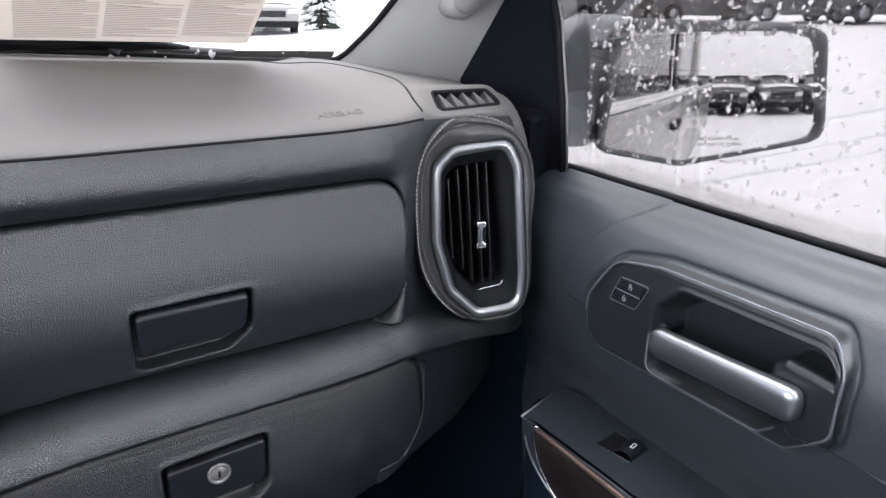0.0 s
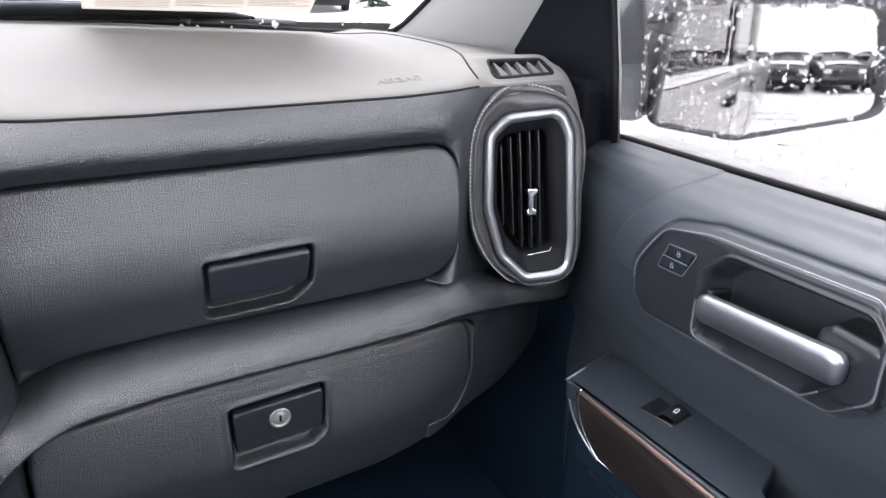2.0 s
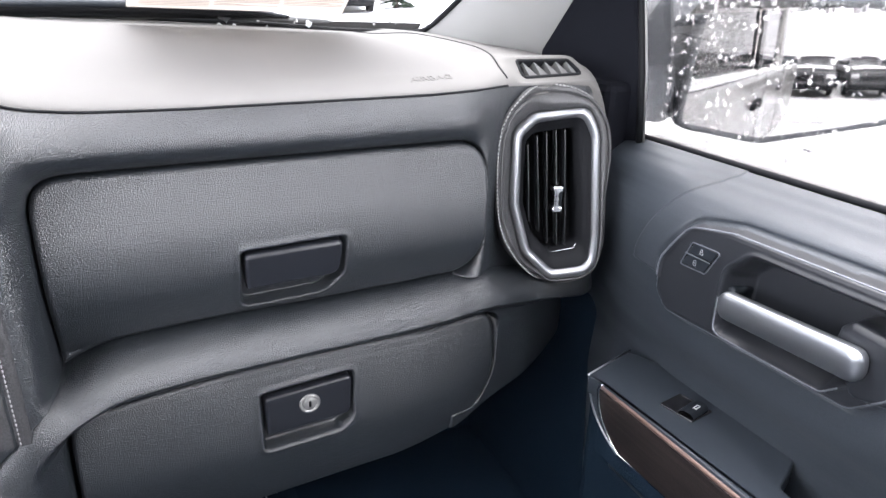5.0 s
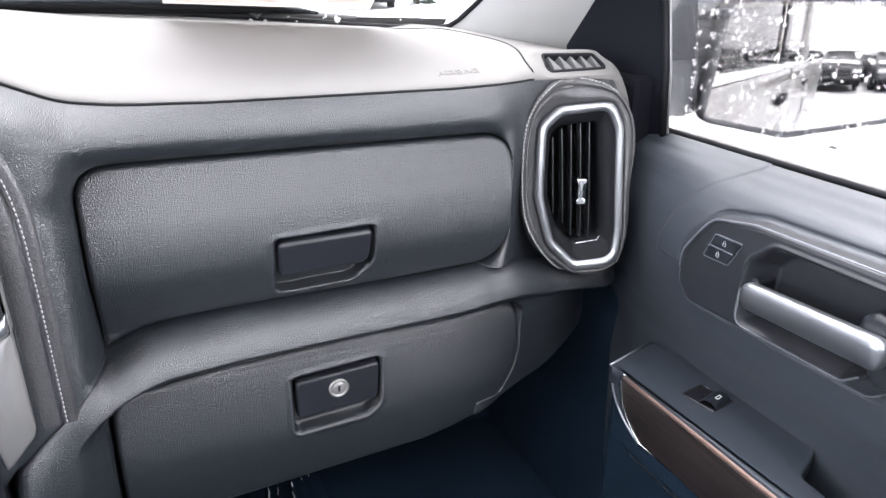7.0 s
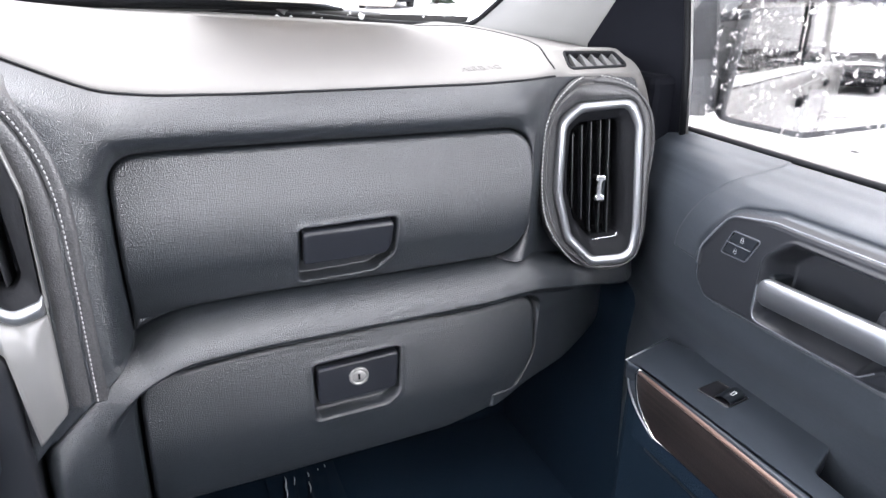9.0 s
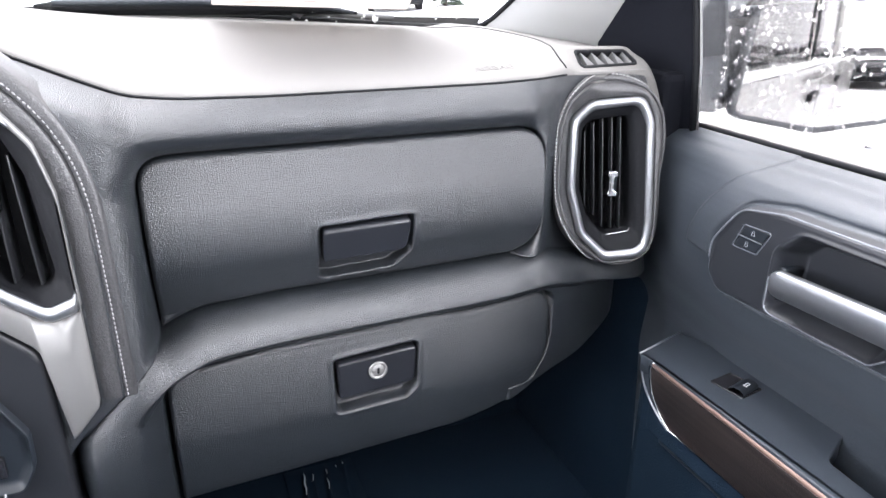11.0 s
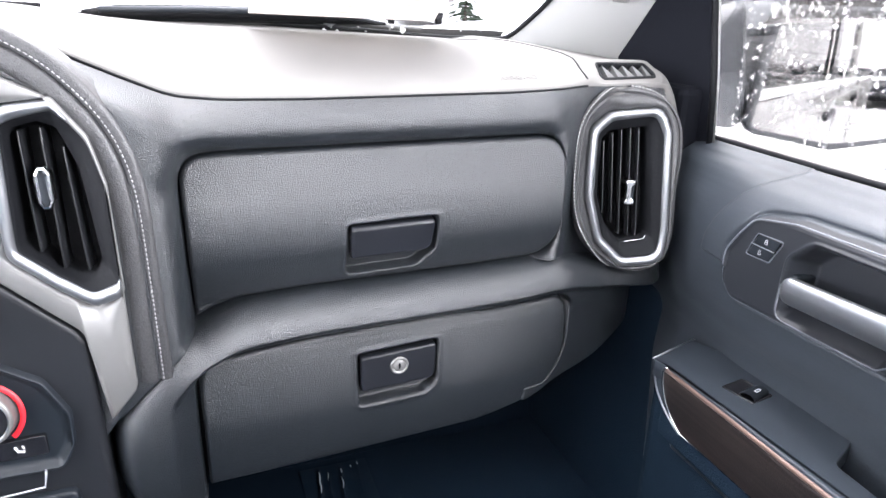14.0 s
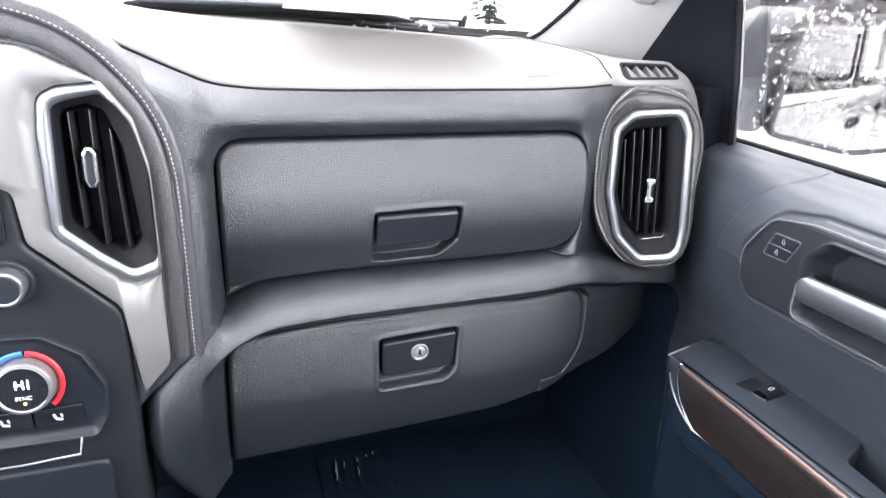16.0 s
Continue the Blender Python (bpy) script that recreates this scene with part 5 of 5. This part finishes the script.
shell = rounded([(-0.085, 0.010, 0.03), (-0.080, 0.165, 0.05), (-0.035, 0.186, 0.03), (0.02, 0.186, 0.02), (0.02, -0.008, 0.02)])
part("inner_shell", slab(MP, shell, -0.105, -0.012, 0.020, 5), SHELL, mirror, "grey inner end of the mirror shell")

# ---- outside of the truck ----
truck = thing("truck_body", (-0.33, -0.5, 0.3), "dark grey pickup body seen in the mirror", "truck")
part("side_panel", box((0.62, -1.85, 0.55), (0.690, 0.66, 1.372), 0.03, 3), PAINT, truck)
for z in (1.285, 1.02):
    part("crease", box((0.66, -1.84, z - 0.012), (0.6955, 0.64, z + 0.012), 0.006), PAINT, truck)
for y in (-0.70, -1.72):
    part("shut_line", box((0.66, y - 0.005, 0.60), (0.6925, y + 0.005, 1.36), 0.0), RUBBER, truck, "dark gap between the doors")
part("bed_side", box((0.62, -3.9, 0.62), (0.700, -1.90, 1.36), 0.03, 3), PAINT, truck)
part("belt_strip", box((0.6405, -1.75, 1.372), (0.680, 0.64, 1.390), 0.004), SNOW, truck, "snow along the belt moulding")
for y in (-0.55, -1.62):
    part("handle", box((0.684, y, 1.19), (0.722, y + 0.20, 1.235), 0.012, 3), RUBBER, truck, "dark door handle")
part("rear_pillar", box((0.60, -1.85, 1.37), (0.655, -1.60, 1.98), 0.02), PAINT, truck)
part("door_pillar", box((0.612, -0.74, 1.37), (0.640, -0.60, 1.98), 0.01), GLOSS, truck)
part("roof_rail", box((0.52, -1.85, 1.95), (0.63, 0.28, 2.06), 0.03), PAINT, truck)
part("roof", box((-1.27, -1.75, 2.035), (0.60, 0.29, 2.09), 0.02), PAINT, truck)
rg = part("rear_glass", box((0.618, -1.60, 1.37), (0.622, -0.74, 1.95), 0.0), TINTED, truck, "tinted rear door glass")
rg.visible_shadow = False
P = np.array([[(-1.20 + 1.80 * u, 1.00 + 1.55 * v, 1.425 - 0.06 * v - 0.08 * v ** 4 + 0.015 * math.sin(math.pi * u) - 0.10 * abs(2 * u - 1) ** 6) for v in np.linspace(0, 1, 16)] for u in np.linspace(0, 1, 24)])
part("hood", grid(P, "hood"), SNOW, truck, "hood under a layer of snow")
fender = box((0.54, 1.135, 0.6), (0.70, 2.55, 1.34), 0.05, 3)
part("fender", fender, PAINT, truck)
part("cowl", box((-1.15, 0.985, 1.40), (0.56, 1.06, 1.470), 0.01), BLACK, truck)

# wiper on the windshield, with snow along it
wiper = thing("windshield_wiper", (0.1, 0.98, 1.51), "black wiper blade at the foot of the windshield", "wiper")
part("blade", tube([ws(-0.16, 0.036, 0.014), ws(-0.12, 0.036, 0.014), ws(0.0, 0.036, 0.014), ws(0.12, 0.032, 0.014), ws(0.19, 0.026, 0.014), ws(0.24, 0.017, 0.014)], [0.003, 0.010, 0.011, 0.010, 0.007, 0.002], 8), RUBBER, wiper)
part("spoiler", tube([ws(-0.14, 0.044, 0.013), ws(0.0, 0.045, 0.013), ws(0.12, 0.041, 0.013), ws(0.19, 0.032, 0.013), ws(0.235, 0.020, 0.013)], [0.004, 0.005, 0.005, 0.004, 0.002], 8), ARM, wiper, "dull grey wiper spoiler")
part("arm", tube([ws(-0.20, 0.014, 0.019), ws(0.05, 0.013, 0.020), ws(0.10, 0.018, 0.020), ws(0.16, 0.018, 0.020), ws(0.22, 0.008, 0.019), ws(0.30, 0.0, 0.018)], [0.006, 0.006, 0.005, 0.005, 0.004, 0.003], 8), PILLAR, wiper, "grey wiper arm")
P = np.array([[ws(x, h - 0.016 * k, 0.026) for k in range(4)] for x, h in ((-1.1, 0.010), (-0.1, 0.008), (0.09, 0.006), (0.16, 0.007), (0.22, -0.004), (0.32, -0.011), (0.40, -0.014), (0.45, -0.017))])
part("cowl_screen", grid(P, "cowl_screen"), PILLAR, truck, "grey plastic cowl below the windshield")
wip2 = thing("windshield_wiper", (-0.5, 0.98, 1.51), "black wiper blade at the foot of the windshield", "wiper")
part("blade", tube([ws(-0.90, 0.050, 0.022), ws(-0.50, 0.045, 0.022), ws(-0.205, 0.036, 0.022)], [0.004, 0.010, 0.004], 8), RUBBER, wip2)

# sheet of paper behind the windshield
sheet = thing("window_sheet", ws(0.18, 0.12, -0.002), "printed paper sheet taped inside the windshield", "paper")
SH = Plane(ws(0.175, 0.0, -0.003), (1, 0.0, 0.0), (0, -math.cos(sl), math.sin(sl)))
q = np.array([(-0.135, 0.062), (0.128, 0.048), (0.150, 0.36), (-0.115, 0.375)])
q = rounded([(*p, 0.002) for p in q], 2)
part("paper", slab(SH, q, -0.0006, 0.0, 0.0002, 1), PAPER, sheet)
rnd = random.Random(4)
bars = []
for col in range(3):
    for row in range(98):
        a0, a1 = -0.122 + 0.084 * col, -0.122 + 0.084 * col + (0.078 if rnd.random() < 0.85 else rnd.uniform(0.03, 0.07))
        b = 0.067 + 0.0030 * row
        lean = 0.06 * (b - 0.06)
        bars += [[SH(a0 + lean, b + 0.0005, 0.0006), SH(a1 + lean, b - 0.003, 0.0006), SH(a1 + lean, b - 0.0018, 0.0006), SH(a0 + lean, b + 0.0017, 0.0006)]]
part("print", mesh_of("print", [v for b_ in bars for v in b_], [tuple(range(4 * i, 4 * i + 4)) for i in range(len(bars))], False), INK, sheet, "unreadable brown print")

# ---- snow on the side window ----
def clumps(count, place, size, seed, name, label):
    rnd = random.Random(seed)
    verts, faces = [], []
    bm = bmesh.new()
    bmesh.ops.create_icosphere(bm, subdivisions=1, radius=1)
    bv = [v.co.copy() for v in bm.verts]
    bf = [[v.index for v in f.verts] for f in bm.faces]
    bm.free()
    for _ in range(count):
        c, nrm = place(rnd)
        r = size(rnd)
        base = len(verts)
        sx, sz = rnd.uniform(0.6, 1.5), rnd.uniform(0.6, 1.5)
        for v in bv:
            k = 1 + rnd.uniform(-0.28, 0.28)
            verts.append(Vector(c) + Vector((v.x * (sx if not nrm[0] else 0.5), v.y * (sx if nrm[0] else 0.5), v.z * sz)) * r * k)
        faces += [[base + i for i in f] for f in bf if not nrm[0] or sum(bv[i].x for i in f) > -0.05]
    me = mesh_of(name, verts, faces)
    return solid(name, me, FLAKE, label, "snow", "stuff")


def on_glass(rnd):
    if on_glass.left > 0:
        on_glass.left -= 1
        y, z = on_glass.last
        y, z = y + rnd.uniform(-0.003, 0.003), z + rnd.uniform(-0.003, 0.003)
    else:
        y, z = rnd.uniform(-0.30, 0.640), 1.400 + 0.40 * rnd.random() ** 0.9
        on_glass.left = rnd.choice((0, 0, 0, 1, 2, 4))
    on_glass.last = (y, z)
    return (0.6175, y, z), (1, 0, 0)


on_glass.left, on_glass.last = 0, (0, 0)
clumps(7600, on_glass, lambda r: 0.0007 + 0.0018 * r.random() ** 2.4, 7, "snow_flakes", "wet snow flakes stuck to the side window")
clumps(90, lambda r: ((0.6175, 0.634 + r.uniform(-0.004, 0.004), r.uniform(1.41, 1.75)), (1, 0, 0)), lambda r: 0.0007 + 0.0013 * r.random(), 8, "snow_on_seal", "wet snow along the front window seal")
clumps(70, lambda r: (MP(r.uniform(-0.01, 0.33), r.uniform(0.165, 0.182), 0.006), (0, 1, 0)), lambda r: 0.0015 + 0.0035 * r.random(), 9, "snow_on_mirror", "snow clinging to the mirror rim")
clumps(8, lambda r: (ws(0.152 + r.uniform(-0.008, 0.008), 0.027 + r.uniform(-0.003, 0.003), 0.009), (0, 1, 0)), lambda r: 0.004 + 0.003 * r.random(), 12, "snow_on_wiper", "lump of snow caught on the wiper")
clumps(14, lambda r: (ws(r.uniform(0.14, 0.42), r.uniform(0.003, 0.016), 0.010), (0, 1, 0)), lambda r: 0.0012 + 0.0022 * r.random() ** 2, 11, "snow_on_cowl", "snow crumbs at the foot of the windshield")

# ---- snowy lot ----
rnd = random.Random(2)
gx = np.r_[-1500, -400, -120, np.linspace(-60, 60, 60), 120, 400, 1500]
GX, GY = np.meshgrid(gx, gx, indexing="ij")
GZ = np.array([[0.05 * noise.noise((x * 0.25, y * 0.25, 0)) if abs(x) < 70 and abs(y) < 70 else 0 for y in gx] for x in gx]) + np.clip(0.05 * (GX - 8), 0, 2.2)
solid("ground", grid(np.stack([GX, GY, GZ - 0.03], -1), "ground"), SNOW, "snow covered parking lot", "ground", "structure")


def parked_car(name, paint, label, suv=True):
    """A parked car along y with its nose at -y, snow on its roof and hood."""
    car = thing(name, (0, 0, 0), label, "car", "parked cars")
    top = 1.72 if suv else 1.45
    prof = [(-2.30, 0.45), (-2.34, 0.75), (-2.20, 0.98), (-1.15, 1.08), (-0.45, top - 0.04), (0.2, top), (1.7, top - 0.05), (2.15, 1.10), (2.28, 0.9), (2.30, 0.45)]
    rows = []
    for y, z in prof:
        hw = 0.93 if z < 1.12 else 0.72
        rows.append([(-hw * 0.97, y, 0.30), (-hw, y, min(z, 0.7)), (-hw * 0.97, y, z - 0.05), (-hw * 0.88, y, z), (0, y, z + 0.03), (hw * 0.88, y, z), (hw * 0.97, y, z - 0.05), (hw, y, min(z, 0.7)), (hw * 0.97, y, 0.30)])
    part("body", grid(np.array(rows), "body"), paint, car)
    part("nose", box((-0.92, -2.36, 0.32), (0.92, -2.2, 0.92), 0.05, 3), paint, car)
    part("bumper", box((-0.90, -2.42, 0.28), (0.90, -2.3, 0.48), 0.04, 2), RUBBER, car)
    part("grille", box((-0.50, -2.39, 0.60), (0.50, -2.33, 0.80), 0.02), GLOSS, car)
    for s in (-1, 1):
        part("headlight", box((s * 0.72 - 0.17, -2.39, 0.70), (s * 0.72 + 0.17, -2.26, 0.86), 0.03, 2), LAMP, car)
        part("side_window", box((s * 0.80 - 0.06, -0.75, 1.12), (s * 0.80 + 0.06, 1.75, top - 0.14), 0.03), CARGLASS, car)
        for y in (-1.45, 1.40):
            wh = []
            for x, r in ((s * 0.72, 0.30), (s * 0.74, 0.35), (s * 0.93, 0.35), (s * 0.95, 0.31), (s * 0.93, 0.20)):
                wh.append([(x, y + r * math.cos(a), 0.35 + r * math.sin(a)) for a in np.linspace(0, 2 * np.pi, 25)])
            w = part("wheel", grid(np.array(wh), "wheel"), RUBBER, car)
            part("rim", tube([(s * 0.90, y, 0.35), (s * 0.935, y, 0.35)], 0.20, 16), SILVER, w)
    part("windscreen", mesh_of("windscreen", [(-0.78, -1.12, 1.10), (0.78, -1.12, 1.10), (0.66, -0.50, top - 0.09), (-0.66, -0.50, top - 0.09)], [(0, 1, 2, 3)]), CARGLASS, car)
    sn = [[(-0.66 + 1.32 * u, -0.4 + 2.1 * v, top + 0.02 + 0.07 * math.sin(math.pi * u) ** 0.5 * math.sin(math.pi * (0.04 + 0.92 * v)) ** 0.4) for v in np.linspace(0, 1, 10)] for u in np.linspace(0, 1, 8)]
    part("roof_snow", grid(np.array(sn), "roof_snow"), SNOW, car)
    sn = [[(-0.78 + 1.56 * u, -2.15 + 0.95 * v, 1.00 + 0.09 * v + 0.05 * math.sin(math.pi * u) ** 0.5) for v in np.linspace(0, 1, 6)] for u in np.linspace(0, 1, 8)]
    part("hood_snow", grid(np.array(sn), "hood_snow"), SNOW, car)
    return car


white = parked_car("parked_car", WHITEPAINT, "white sport utility vehicle parked on snow")
white.matrix_basis = pose(10.0, 31.0, 0, 0, 0, -14) @ Matrix.Scale(1.22, 4)
dark = parked_car("parked_car", DARKPAINT, "snow-topped black car parked in a row", False)
dark.matrix_basis = pose(25.0, 20.0, 0.82, 0, 0, 60)
for i, (x, y, r) in enumerate([(27.2, 17.4, 62), (29.0, 14.6, 60), (30.6, 11.8, 64), (22.8, 22.8, 58), (20.6, 25.6, 60), (32.0, 9.0, 61), (33.4, 6.2, 62)]):
    copy_thing(dark, pose(x, y, 0.05 * (x - 8) - 0.03, 0, 0, r))
for k in range(9):
    copy_thing(dark, pose(-1.2 + 2.2 * k, -12.5 - 0.3 * k + 0.3 * math.sin(3 * k), 0, 0, 0, 178 + 3 * math.sin(2 * k)))
    copy_thing(dark, pose(-3.4 + 2.5 * k, -18.5 - 0.3 * k, 0, 0, 0, 2 + 3 * math.sin(5 * k)))

# wheel ruts in the snow beside the truck
RUT = material("packed_grey_snow", (0.71, 0.72, 0.74), 0.8, grain=14, depth=0.03, stain=0.25)
for x0, y0, x1, y1, w in ((4.2, 4.15, 13.0, 3.70, 0.11), (6.5, 4.62, 15.0, 3.75, 0.09), (8.6, 5.50, 18.0, 4.65, 0.12)):
    P = []
    for t in np.linspace(0, 1, 60):
        x, y = x0 + (x1 - x0) * t, y0 + (y1 - y0) * t + 0.12 * math.sin(5 * t)
        ww = w * (0.55 + 0.6 * abs(noise.noise((x * 1.7, y0, 3.0))))
        z = max(0.0, 0.05 * (x - 8)) + 0.05 * noise.noise((x * 0.25, y * 0.25, 0)) - 0.012
        P.append([(x, y - ww, z - 0.02), (x, y - ww * 0.6, z + 0.012), (x, y, z + 0.004), (x, y + ww * 0.6, z + 0.012), (x, y + ww, z - 0.02)])
    solid("wheel_rut", grid(np.array(P), "wheel_rut", flip=True), RUT, "packed grey wheel rut in the snow", "wheel rut", "structure")

# snow laden young fir
def fir(at, h, seed):
    rnd = random.Random(seed)
    t = thing("fir_tree", at, "young fir tree loaded with snow", "tree")
    x0, y0, z0 = at
    part("trunk", tube([(x0, y0, z0), (x0 + 0.05, y0, z0 + h * 0.5), (x0, y0, z0 + h)], [0.09, 0.06, 0.01], 8), BARK, t)
    nd, sn = [], []
    for k in range(150):
        u = rnd.random() ** 0.8
        z = z0 + 0.25 + (h - 0.35) * u
        a, L = rnd.uniform(0, 6.28), (0.15 + 1.05 * (1 - u)) * rnd.uniform(0.7, 1.1)
        p = [Vector((x0 + math.cos(a) * L * s, y0 + math.sin(a) * L * s, z + 0.10 * s - 0.32 * s * s)) for s in (0.05, 0.4, 0.75, 1.0)]
        nd.append(tube(p, [0.06, 0.09, 0.07, 0.01], 5))
        if rnd.random() < 0.9:
            sn.append(tube([q + Vector((0, 0, 0.05)) for q in p[1:]], [0.04, 0.115, 0.03], 5))
    part("crown", joined(nd), NEEDLE, t)
    part("snow_load", joined(sn), SNOW, t)


fir((12.2, 30.0, 0.0), 3.0, 3)
